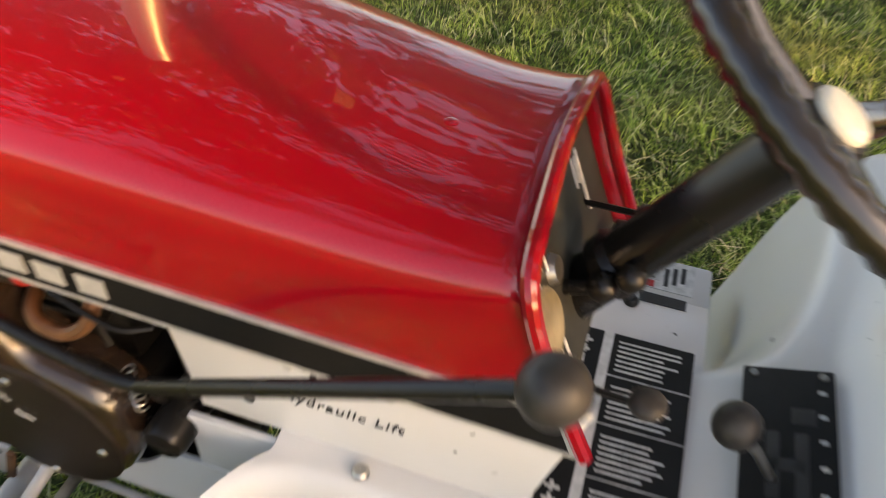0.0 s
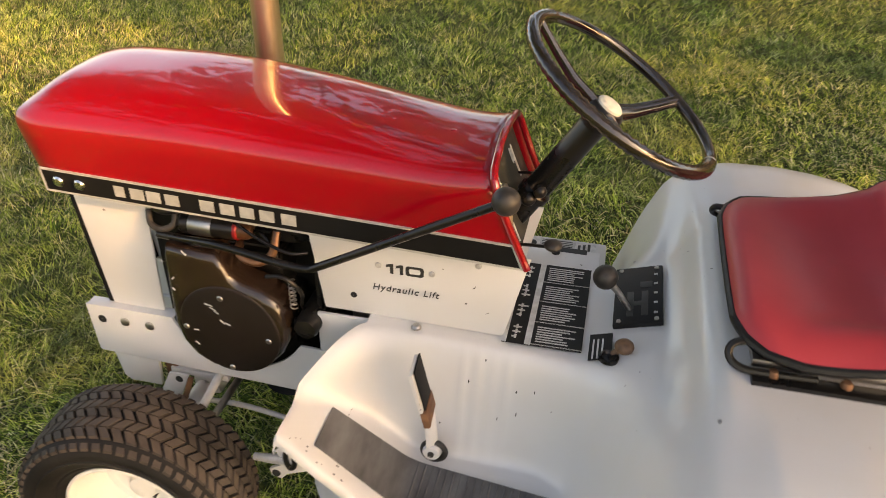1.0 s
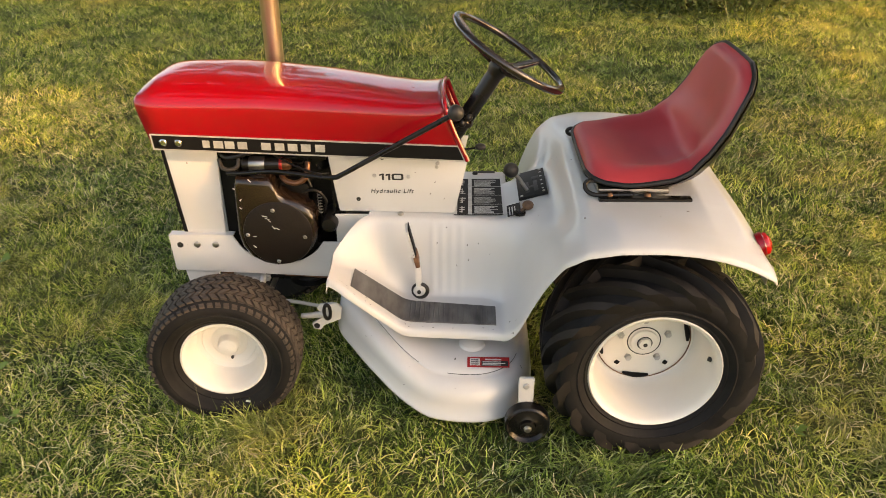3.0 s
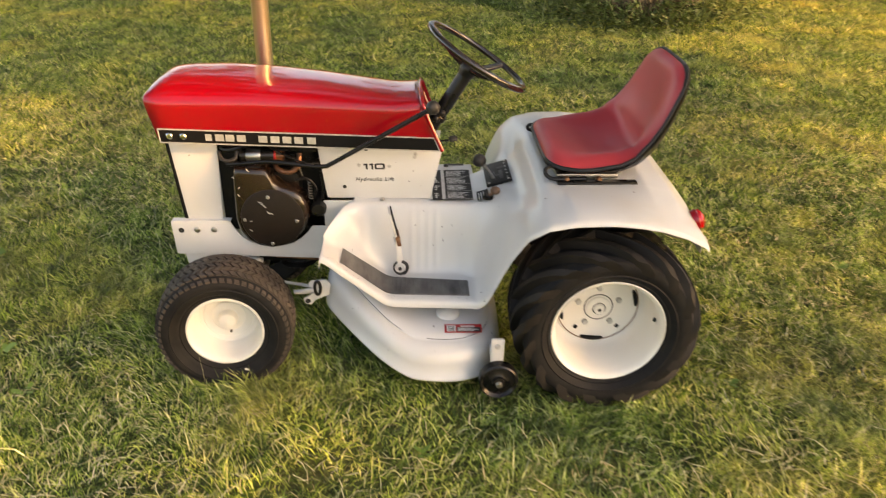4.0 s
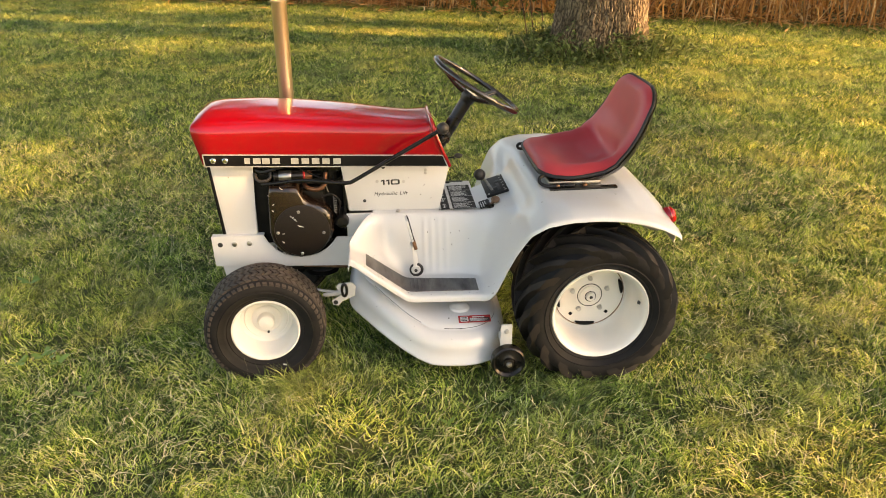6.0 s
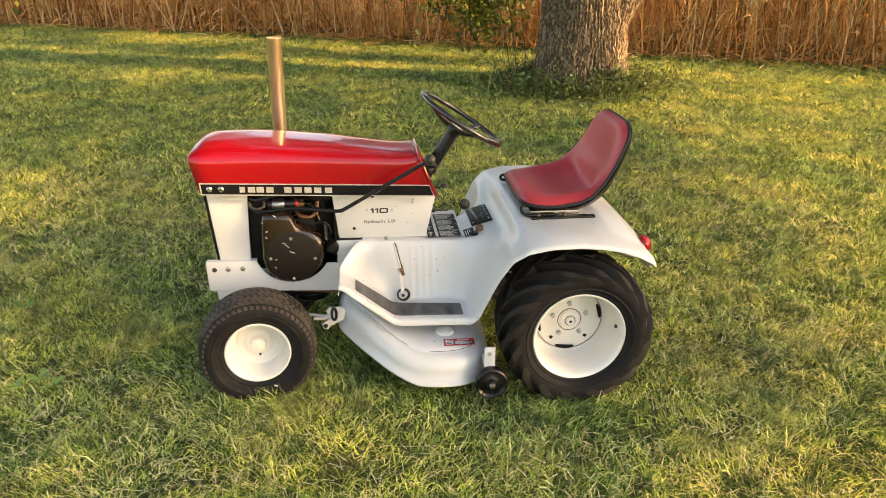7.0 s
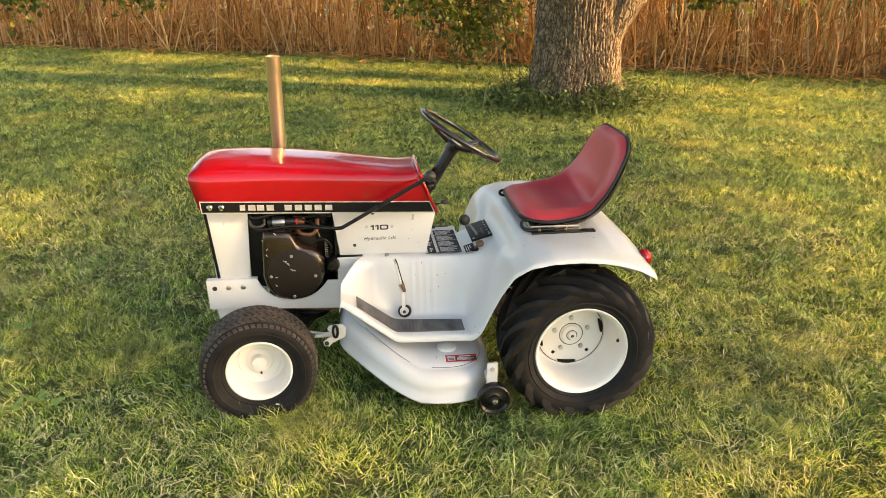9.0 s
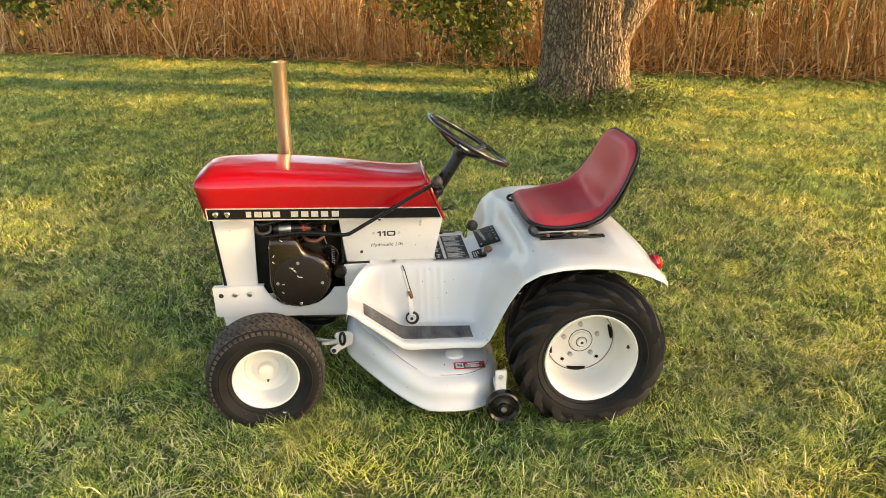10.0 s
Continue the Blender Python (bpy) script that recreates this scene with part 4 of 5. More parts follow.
part("wire", tube(smooth_path([(0.14, -0.10, 0.705), (0.2, -0.11, 0.675), (0.26, -0.115, 0.655), (0.29, -0.10, 0.65)]), 0.0032), BLACK, block)
part("firewall", box(0.292, 0.30, -0.082, 0.082, 0.33, 0.70, 0.002), BLACK, tractor)
part("oil_pan", join(box(0.06, 0.295, -0.074, 0.074, 0.285, 0.415, 0.012), lathe([(0.0005, 0.248), (0.060, 0.249), (0.066, 0.253), (0.052, 0.264), (0.066, 0.275), (0.060, 0.286)], 28, "z", Matrix.Translation((0.19, 0.0, 0)))), ENGINE, block, "black oil pan with a drive pulley")
part("fuel_tank", box(0.31, 0.56, -0.075, 0.075, 0.60, 0.80, 0.03), BLACK, tractor)

# fender body with footrests and wheel arches
f_out = curve_of([(0.31, 0.335), (0.36, 0.345), (0.5, 0.352), (0.78, 0.366), (0.84, 0.405), (0.90, 0.455), (0.96, 0.484), (1.05, 0.492), (1.42, 0.492)], 0.03)
f_edge = curve_of([(0.31, 0.447), (0.33, 0.436), (0.505, 0.302), (0.53, 0.298), (0.79, 0.298), (0.82, 0.335), (0.85, 0.42), (0.88, 0.50), (0.92, 0.575), (0.97, 0.613), (1.05, 0.630), (1.15, 0.632), (1.23, 0.625), (1.30, 0.611), (1.36, 0.591), (1.42, 0.561)], 0.016)
f_top = curve_of([(0.31, 0.530), (0.77, 0.520), (0.82, 0.534), (0.88, 0.556), (0.925, 0.566), (0.95, 0.590), (0.975, 0.626), (1.0, 0.640), (1.30, 0.642), (1.38, 0.625), (1.43, 0.585)], 0.010)
f_half = curve_of([(0.31, 0.114), (0.70, 0.116), (0.78, 0.122), (0.86, 0.14), (0.95, 0.19), (1.0, 0.225), (1.35, 0.25)], 0.03)
f_in = curve_of([(0.31, 0.27), (0.36, 0.225), (0.42, 0.202), (0.5, 0.188), (0.74, 0.195), (0.80, 0.235), (0.88, 0.33), (0.95, 0.40), (1.4, 0.44)], 0.03)


def fender_z(x, y):
    a = abs(y)
    yt, yi, yo, zt, ze = f_half(x), f_in(x), f_out(x), f_top(x), f_edge(x)
    if a <= yt:
        return zt - 0.004 * (a / yt) ** 6
    if a <= yi:
        f = (a - yt) / (yi - yt)
        s = f * f * (3 - 2 * f)
        lift = max(0.0, min(1.0, (x - 0.9) / 0.15)) * 0.012
        return zt - 0.004 + (ze - zt + 0.004 + lift) * s + 0.012 * math.sin(f * math.pi) * max(0.0, min(1.0, (0.42 - x) / 0.08))
    lift = max(0.0, min(1.0, (x - 0.9) / 0.15)) * 0.012
    f = (a - yi) / max(1e-4, yo - yi)
    return ze + lift * (1 - f * f)


def smooth_step(a, b, v):
    f = max(0.0, min(1.0, (v - a) / (b - a)))
    return f * f * (3 - 2 * f)


def fender_row(x):
    yt, yi, yo = f_half(x), f_in(x), f_out(x)
    row = []
    ks = [i / 8 * 0.9 for i in range(9)] + [0.96, 1.0]
    ys = [yt * k for k in ks] + [yt + (yi - yt) * i / 14 for i in range(1, 15)] + [yi + (yo - yi) * i / 8 for i in range(1, 9)]
    for y in ys:
        rib = 0.0
        if yt < y < yi and 0.45 < x < 0.72:
            rib = sum(0.0026 * math.exp(-((x - c) / 0.006) ** 2) for c in (0.585, 0.612, 0.639, 0.666)) * math.sin((y - yt) / (yi - yt) * math.pi) ** 0.5
        row.append((x, y + rib, fender_z(x, y)))
    ze = f_edge(x)
    roll = max(0.0, min(1.0, (x - 0.8) / 0.1))
    row += [(x, yo + 0.005, ze - 0.004), (x, yo + 0.008, ze - 0.012), (x, yo + 0.008, ze - 0.022 + 0.008 * roll), (x, yo + 0.004, ze - 0.024 + 0.008 * roll)]
    row = [(a + 0.090 * (1 - max(0.0, min(1.0, (b - 0.112) / 0.118))) * max(0.0, 1 - (a - 0.31) / 0.14), b, c) for a, b, c in row]
    return [(a, -b, c) for a, b, c in row[::-1]] + [(a, b + 0.012 * smooth_step(0.25, 0.45, b), c) for a, b, c in row[1:]]


xs_f = [0.31 + 0.00625 * i for i in range(177)]
rows = []
first = fender_row(0.31)
rows.append([(x - 0.004, y, z - 0.022) for x, y, z in first])
rows.append([(x - 0.0045, y, z - 0.010) for x, y, z in first])
rows += [fender_row(x) for x in xs_f]
last = fender_row(xs_f[-1])
rows.append([(1.420, y, z - 0.006) for x, y, z in last])
rows.append([(1.425, y, z - 0.012 - 0.013 * (abs(y) < 0.46)) for x, y, z in last])
rows.append([(1.428, y, z - 0.015 - 0.06 * (abs(y) < 0.44)) for x, y, z in last])
for sg in (-1, 1):
    part("tunnel_side", box(0.300, 0.62, sg * 0.1 - 0.004, sg * 0.1 + 0.004, 0.395, 0.522, 0.002), WHITE, tractor, "white tunnel side plate")
fender = thick(part("fender_body", sheet(rows), WHITE, tractor, "white one-piece fender body with footrests and wheel arches", angle=55), 0.0025)
rnd = random.Random(23)
spots = [(0.52 + rnd.uniform(-0.2, 0.26), None) for _ in range(16)] + [(rnd.uniform(0.57, 0.72), rnd.uniform(0.128, 0.175)) for _ in range(12)] + [(0.335 + rnd.uniform(0, 0.09), 0.322 + rnd.uniform(-0.005, 0.02)) for k in range(4)]
for x, y in spots:
    y = f_out(x) - rnd.uniform(0.002, 0.02) if y is None else y
    s = rnd.uniform(0.0009, 0.0021)
    a = [(x + s * rnd.uniform(0.6, 1.8) * math.cos(t), -y + s * rnd.uniform(0.5, 1.0) * math.sin(t)) for t in (0.0, 1.2, 2.3, 3.5, 4.9)]
    bm = bmesh.new()
    bm.faces.new([bm.verts.new((u, v, fender_z(u, v) + 0.0009)) for u, v in a])
    part("paint_chip", bm, INK, fender, smooth=False)
bolt("fender_bolt", (0.491, -0.108, 0.527), 0.009, 0.007, STEEL, fender, "z", 1)
for x, y in ((0.985, -0.32), (1.25, -0.30), (0.87, 0.2)):
    bolt("fender_bolt", (x, y, fender_z(x, y) - 0.001), 0.004, 0.002, STEEL, fender, "z", 1)


def laid(outline_rows, lift=0.003, depth=0.003):
    """A thin strip laid over the fender: rows of (x, y)."""
    top = [[(x, y, fender_z(x, y) + lift) for x, y in r] for r in outline_rows]
    bm = sheet(top)
    g = bmesh.ops.extrude_face_region(bm, geom=bm.faces[:])
    for v in g["geom"]:
        if isinstance(v, bmesh.types.BMVert):
            v.co.z -= depth
    return bm


for sg in (-1, 1):
    rr = []
    for i in range(41):
        x = 0.366 + (0.766 - 0.366) * i / 40
        inner = float(np.interp(x, [0.366, 0.51, 0.766], [0.222, 0.213, 0.240]))
        outer = float(np.interp(x, [0.366, 0.51, 0.766], [0.314, 0.320, 0.333]))
        rr.append([(x, sg * (inner + (outer - inner) * k / 6)) for k in range(7)])
    part("grip_mat", laid(rr), GRIP, fender, "worn grey ribbed footrest strip", angle=80)
    # embossed ridges on the strip
    for i in range(18):
        x = 0.525 + 0.0135 * i
        inner = float(np.interp(x, [0.366, 0.51, 0.766], [0.222, 0.213, 0.240]))
        outer = float(np.interp(x, [0.366, 0.51, 0.766], [0.308, 0.324, 0.333]))
        part("mat_rib", tube([(x, sg * (inner + 0.004), fender_z(x, inner) + 0.003), (x, sg * (outer - 0.004), fender_z(x, outer) + 0.003)], 0.0022, 6), GRIP, fender)

# brake pedal
pedal = part("pedal_arm", join(tube(smooth_path([(0.547, -0.211, 0.338), (0.547, -0.213, 0.36), (0.545, -0.213, 0.39), (0.541, -0.212, 0.42), (0.534, -0.212, 0.446)], 5), 0.0125, 10, flat=0.35), lathe([(0.0005, -0.222), (0.015, -0.221), (0.017, -0.217), (0.017, -0.205)], 20, "y", Matrix.Translation((0.547, 0, 0.335)))), WHITE, tractor, "white pedal arm")
m_pad = Matrix.Translation((0.533, -0.222, 0.485)) @ Matrix.Rotation(radians(-13), 4, "Y") @ Matrix.Rotation(radians(5), 4, "Z")
part("pedal_back", box(-0.0075, -0.0005, -0.029, 0.029, -0.026, 0.060, 0.002, m_pad), WHITE, pedal, "white painted pedal back")
part("pedal_pad", box(0.0, 0.0035, -0.022, 0.030, -0.026, 0.061, 0.0015, m_pad), RUBBER, pedal, "worn black pedal pad")
part("pedal_plate", box(-0.0065, 0.0060, -0.031, 0.031, -0.056, -0.022, 0.003, m_pad), RUST, pedal, "rusty lower pedal plate")
part("pedal_slot", tube([(0.550 + 0.021 * math.cos(t), -0.209, 0.332 + 0.022 * math.sin(t)) for t in [2 * math.pi * i / 24 for i in range(24)]], 0.0055, 8, True), INK, pedal, "black slot edge")
part("pivot_nut", lathe([(0.0005, -0.226), (0.006, -0.225), (0.0065, -0.22)], 8, "y", Matrix.Translation((0.547, 0, 0.335))), INK, pedal)

# dash, steering column and wheel
dash_pts = [(p[0] - 0.022, p[1] * 0.965, p[2] - 0.004) for p in rear_edge]
bm = bmesh.new()
bm.faces.new([bm.verts.new(p) for p in dash_pts])
dash = thick(part("dashboard", bm, DASH, tractor, "charcoal dash panel with levers and gauge", smooth=False), 0.004)


def dash_at(y, f, out=0.0):
    """A place on the dash; f runs 0 low to 1 high."""
    return Vector((0.660 - 0.064 * f + 0.92 * out, y, 0.700 + 0.15 * f + 0.38 * out))


DT = Matrix.Rotation(radians(66.9), 4, "Y")
part("round_gauge", lathe([(0.0005, 0.007), (0.026, 0.006), (0.029, 0.003), (0.029, 0)], 28, "z", Matrix.Translation(dash_at(-0.085, 0.5, 0.004)) @ DT), GAUGE, dash, "round tarnished ammeter")
for yy, f0, f1 in ((-0.078, 0.05, 0.40), (0.07, 0.42, 0.80)):
    part("lever_slot", tube([dash_at(yy, f0, 0.006), dash_at(yy, f1, 0.006)], 0.0018, 8), PRINT, dash)
    part("slot_lever", tube([dash_at(yy, f0 + 0.05, 0.0), dash_at(yy - 0.01, f0 - 0.02, 0.05)], 0.003, 8), BLACK, dash)
part("lever_grip", ball(dash_at(-0.09, 0.03, 0.064), 0.015, None, 0.6), KNOB, dash, "worn black lever grip")
part("lever_grip", ball(dash_at(0.058, 0.40, 0.058), 0.012, None, 0.6), KNOB, dash, "worn black lever grip")
part("choke_knob", join(rod(dash_at(-0.03, 0.42, 0), dash_at(-0.03, 0.42, 0.03), 0.006), ball(dash_at(-0.03, 0.42, 0.034), 0.013)), BLACK, dash)
part("ignition_switch", lathe([(0.0005, 0.012), (0.010, 0.011), (0.012, 0.006), (0.014, 0.0)], 20, "z", Matrix.Translation(dash_at(-0.045, 0.62)) @ DT), STEEL, dash)
part("pull_knob", lathe([(0.0005, 0.03), (0.012, 0.028), (0.014, 0.02), (0.006, 0.014), (0.006, 0)], 18, "z", Matrix.Translation(dash_at(0.085, 0.15)) @ DT), BLACK, dash)
for i in range(5):
    yb = -0.098 + 0.011 * i
    part("print_bar", tube([dash_at(yb, 0.97 - 0.10 * (i > 1), 0.006), dash_at(yb, (0.66, 0.70, 0.68, 0.72, 0.66)[i], 0.006)], 0.0028 if i == 0 else 0.0013, 6), PRINT, dash)
for yb, f0, f1 in ((0.055, 0.62, 0.80), (0.063, 0.62, 0.78), (-0.066, 0.08, 0.30)):
    part("print_bar", tube([dash_at(yb, f0, 0.006), dash_at(yb, f1, 0.006)], 0.0014, 6), PRINT, dash)

SILVER_AT = 346
W_C, W_N = Vector((0.7925, 0, 0.967)), Vector((0.5344, 0, 0.8453))
W_A, W_B = Vector((0.8453, 0, -0.5344)), Vector((0, 1, 0))


def on_wheel(r, deg, h=0.0):
    a = radians(deg)
    return W_C + W_A * (r * math.cos(a)) + W_B * (r * math.sin(a)) + W_N * h


column = part("steering_column", join(rod(W_C - W_N * 0.285, W_C - W_N * 0.045, 0.0235, 20), lathe([(0.0285, 0.0), (0.0285, 0.012), (0.022, 0.02)], 24, "z", Matrix.Translation(W_C - W_N * 0.235) @ W_N.to_track_quat("Z", "Y").to_matrix().to_4x4())), BLACK, tractor, "black painted steering column")
part("column_clamp", join(rod(W_C - W_N * 0.205 + W_B * -0.03, W_C - W_N * 0.205 + W_B * 0.03, 0.009), ball(W_C - W_N * 0.205 + W_B * -0.032, 0.012)), BLACK, column)
wheel = part("steering_wheel", tube([on_wheel(0.1715, 2.5 * i) for i in range(144)], [0.0098 + (0.0022 * math.sin(i * math.pi / 2) ** 2 if 150 < 2.5 * i < 352 else 0) for i in range(144)], 12, True), WHEEL_BLACK, tractor, "worn black steering wheel with finger grips", angle=60)
for d in (50, 170, 290):
    part("spoke", tube([on_wheel(0.022, d, -0.044), on_wheel(0.07, d, -0.036), on_wheel(0.12, d, -0.019), on_wheel(0.168, d, 0.0)], [0.011, 0.0085, 0.0072, 0.007], 10, flat=1.5), WHEEL_BLACK, wheel)
part("rim_tape", tube([on_wheel(0.1715, SILVER_AT + 1.2 * k) for k in range(5)], 0.0106, 12), SILVER, wheel, "worn silver mark on the rim")
WT = Matrix.Translation(W_C - W_N * 0.021) @ W_N.to_track_quat("Z", "Y").to_matrix().to_4x4()
part("wheel_hub", lathe([(0.021, -0.060), (0.026, -0.045), (0.031, -0.03), (0.031, -0.018), (0.027, -0.012), (0.0005, -0.012)], 28, "z", WT), BLACK, wheel)
part("wheel_cap", lathe([(0.0005, -0.003), (0.017, -0.004), (0.022, -0.008), (0.0225, -0.013)], 28, "z", WT), IVORY, wheel, "ivory centre cap")

# lift lever along the hood
lever = part("lift_lever", tube(smooth_path([(0.004, -0.106, 0.649), (0.06, -0.121, 0.657), (0.150, -0.149, 0.674), (0.270, -0.165, 0.667), (0.317, -0.167, 0.666), (0.345, -0.170, 0.679), (0.48, -0.185, 0.761), (0.633, -0.201, 0.853)], 6), 0.0072, 12), BLACK, tractor, "long bent black lift lever")
part("lever_ball", ball((0.650, -0.203, 0.864), 0.0215), KNOB, lever, "round worn black knob")

# shift quadrant, decals and knobs on the tunnel


def on_top(x, y, up=0.0):
    return Vector((x, y, fender_z(x, y) + up))


def top_plate(x0, x1, y0, y1, h, lift, bev=0.001):
    z0, z1 = fender_z(x0, 0.0), fender_z(x1, 0.0)
    m = Matrix.Translation(((x0 + x1) / 2, (y0 + y1) / 2, (z0 + z1) / 2 + lift)) @ Matrix.Rotation(-math.atan2(z1 - z0, x1 - x0), 4, "Y")
    L = math.hypot(x1 - x0, z1 - z0)
    return box(-L / 2, L / 2, -(y1 - y0) / 2, (y1 - y0) / 2, -h / 2, h / 2, bev, m), m


part("control_tunnel", join(box(0.64, 0.80, -0.10, 0.10, 0.44, 0.503, 0.01)), WHITE, tractor)
bm, m_plate = top_plate(0.834, 0.918, -0.046, 0.134, 0.010, 0.007, 0.003)
plate = part("shift_plate", bm, MATT, tractor, "black shift quadrant plate with slots")
for sx, sy, lx, ly in ((0.012, -0.03, 0.012, 0.075), (-0.014, -0.03, 0.012, 0.075), (-0.001, -0.03, 0.034, 0.014), (0.014, 0.028, 0.022, 0.02)):
    part("shift_slot", box(sx - lx / 2, sx + lx / 2, sy - ly / 2, sy + ly / 2, 0.0035, 0.0056, 0.0005, m_plate), INK, plate)
for sx, sy in ((0.033, 0.08), (-0.033, 0.08), (0.033, -0.08), (-0.033, -0.08)):
    part("plate_screw", lathe([(0.0005, 0.0075), (0.004, 0.0072), (0.0045, 0.005)], 12, "z", m_plate @ Matrix.Translation((sx, sy, 0))), STEEL, plate)
for i in range(5):
    part("print_bar", box(0.028, 0.035, -0.063 + 0.03 * i, -0.058 + 0.03 * i, 0.0048, 0.0056, 0, m_plate), SILVER, plate, smooth=False)
shift = part("shift_lever", tube([(0.862, -0.002, 0.556), (0.838, -0.004, 0.592), (0.818, -0.004, 0.614)], [0.0055, 0.0055, 0.0075], 12), STEEL, tractor, "bright gear shift lever")
part("shift_knob", ball((0.810, -0.004, 0.623), 0.0225), KNOB, shift, "round black gear knob")

bm, m_dec = top_plate(0.645, 0.786, -0.106, 0.150, 0.0016, 0.0035, 0.0)
decal = part("instruction_decal", bm, DECAL, tractor, "black instruction decal with pale print", smooth=False)
part("decal_bar", box(-0.030, -0.019, -0.128, 0.128, 0.0008, 0.0016, 0, m_dec), PRINT, decal, smooth=False)
part("decal_bar", box(-0.071, -0.062, -0.128, 0.128, 0.0008, 0.0016, 0, m_dec), PRINT, decal, smooth=False)
rnd = random.Random(9)
for k in range(4):
    ya = -0.124 + 0.064 * k
    part("decal_rule", box(-0.019, 0.070, ya - 0.0012, ya - 0.0002, 0.0008, 0.0013, 0, m_dec), PRINT, decal, smooth=False)
    for r in range(7):
        yy = ya + 0.007 + 0.0068 * r
        part("decal_print", box(-0.012, -0.012 + rnd.uniform(0.045, 0.072), yy, yy + 0.0022, 0.0008, 0.0013, 0, m_dec), PRINT, decal, smooth=False)
    for r in range(3):
        yy = ya + 0.012 + 0.014 * r
        part("decal_sketch", box(-0.055, -0.055 + rnd.uniform(0.008, 0.02), yy, yy + 0.0035, 0.0008, 0.0013, 0, m_dec), PRINT, decal, smooth=False)
        part("decal_sketch", box(-0.050, -0.046, yy - 0.003, yy + 0.008, 0.0008, 0.0014, 0, m_dec), PRINT, decal, smooth=False)
bm, m_key = top_plate(0.798, 0.836, -0.128, -0.058, 0.0016, 0.004, 0.0)
key_decal = part("switch_decal", bm, DECAL, tractor, "small black switch decal", smooth=False)
part("decal_print", join(*[box(-0.014 + 0.008 * k, -0.011 + 0.008 * k, -0.032, 0.02, 0.0008, 0.0013, 0, m_key) for k in range(3)]), PRINT, key_decal, smooth=False)
part("switch_ring", lathe([(0.017, 0.0), (0.017, 0.006), (0.013, 0.008), (0.010, 0.004), (0.0005, 0.003)], 24, "z", Matrix.Translation(on_top(0.832, -0.125, 0.004))), BLACK, tractor, "black switch ring")
part("pull_lever", join(rod(on_top(0.835, -0.112, 0.0), (0.850, -0.112, 0.556), 0.006), ball((0.855, -0.113, 0.562), 0.0165, None, 0.8)), BROWN, tractor, "worn brown pull knob")

# label ledge on the far side of the tunnel
ledge = part("label_ledge", box(0.60, 0.800, 0.10, 0.238, 0.500, 0.5165, 0.004), WHITE, tractor, "white ledge beside the tunnel")
part("ledge_shelf", box(0.60, 0.812, 0.232, 0.286, 0.430, 0.444, 0.004), WHITE, ledge)
part("label_shelf", box(0.60, 0.814, 0.288, 0.378, 0.436, 0.452, 0.006), WHITE, ledge)
part("ledge_post", box(0.62, 0.70, 0.12, 0.20, 0.44, 0.4995, 0.003), WHITE, ledge)
part("ledge_slot", box(0.716, 0.772, 0.222, 0.2385, 0.5168, 0.5178, 0.0), INK, ledge, smooth=False)
bolt("ledge_bolt", (0.708, 0.216, 0.5165), 0.009, 0.008, BLACK, ledge, "z", 1)
far = part("warning_label", box(0.625, 0.790, 0.314, 0.373, 0.452, 0.4532, 0.0), PRINT, ledge, "white warning label with red and black print", smooth=False)
part("label_print", box(0.664, 0.738, 0.316, 0.328, 0.4532, 0.4538, 0.0), RED_PRINT, far, smooth=False)
part("label_panel", box(0.664, 0.744, 0.330, 0.370, 0.4532, 0.4538, 0.0), SILVER, far, smooth=False)
part("label_print", join(*[box(0.668, 0.738, 0.333 + 0.007 * k, 0.3355 + 0.007 * k, 0.4538, 0.4542, 0) for k in range(5)]), INK, far, smooth=False)
part("label_print", join(*[box(0.750 + 0.011 * k, 0.756 + 0.011 * k, 0.322 + 0.006 * k, 0.356 + 0.004 * k, 0.4532, 0.4538, 0) for k in range(3)]), INK, far, smooth=False)
part("label_print", join(lathe([(0.0005, 0.4538), (0.012, 0.4538), (0.012, 0.4532)], 16, "z", Matrix.Translation((0.645, 0.344, 0)))), INK, far, smooth=False)

# seat
S_X = curve_of([(0.0, 1.000), (0.12, 1.052), (0.3, 1.145), (0.45, 1.228), (0.55, 1.292), (0.63, 1.335), (0.75, 1.368), (0.9, 1.400), (1.0, 1.415)], 0.05)
S_Z = curve_of([(0.0, 0.684), (0.12, 0.680), (0.3, 0.668), (0.45, 0.667), (0.55, 0.687), (0.63, 0.732), (0.75, 0.812), (0.9, 0.920), (1.0, 0.972)], 0.05)
S_W = curve_of([(0.0, 0.150), (0.04, 0.200), (0.1, 0.232), (0.2, 0.246), (0.45, 0.250), (0.6, 0.240), (0.75, 0.222), (0.9, 0.200), (0.96, 0.165), (1.0, 0.11)], 0.02)
S_H = curve_of([(0.0, 0.004), (0.2, 0.012), (0.45, 0.040), (0.6, 0.055), (0.75, 0.032), (0.9, 0.014), (1.0, 0.006)], 0.06)


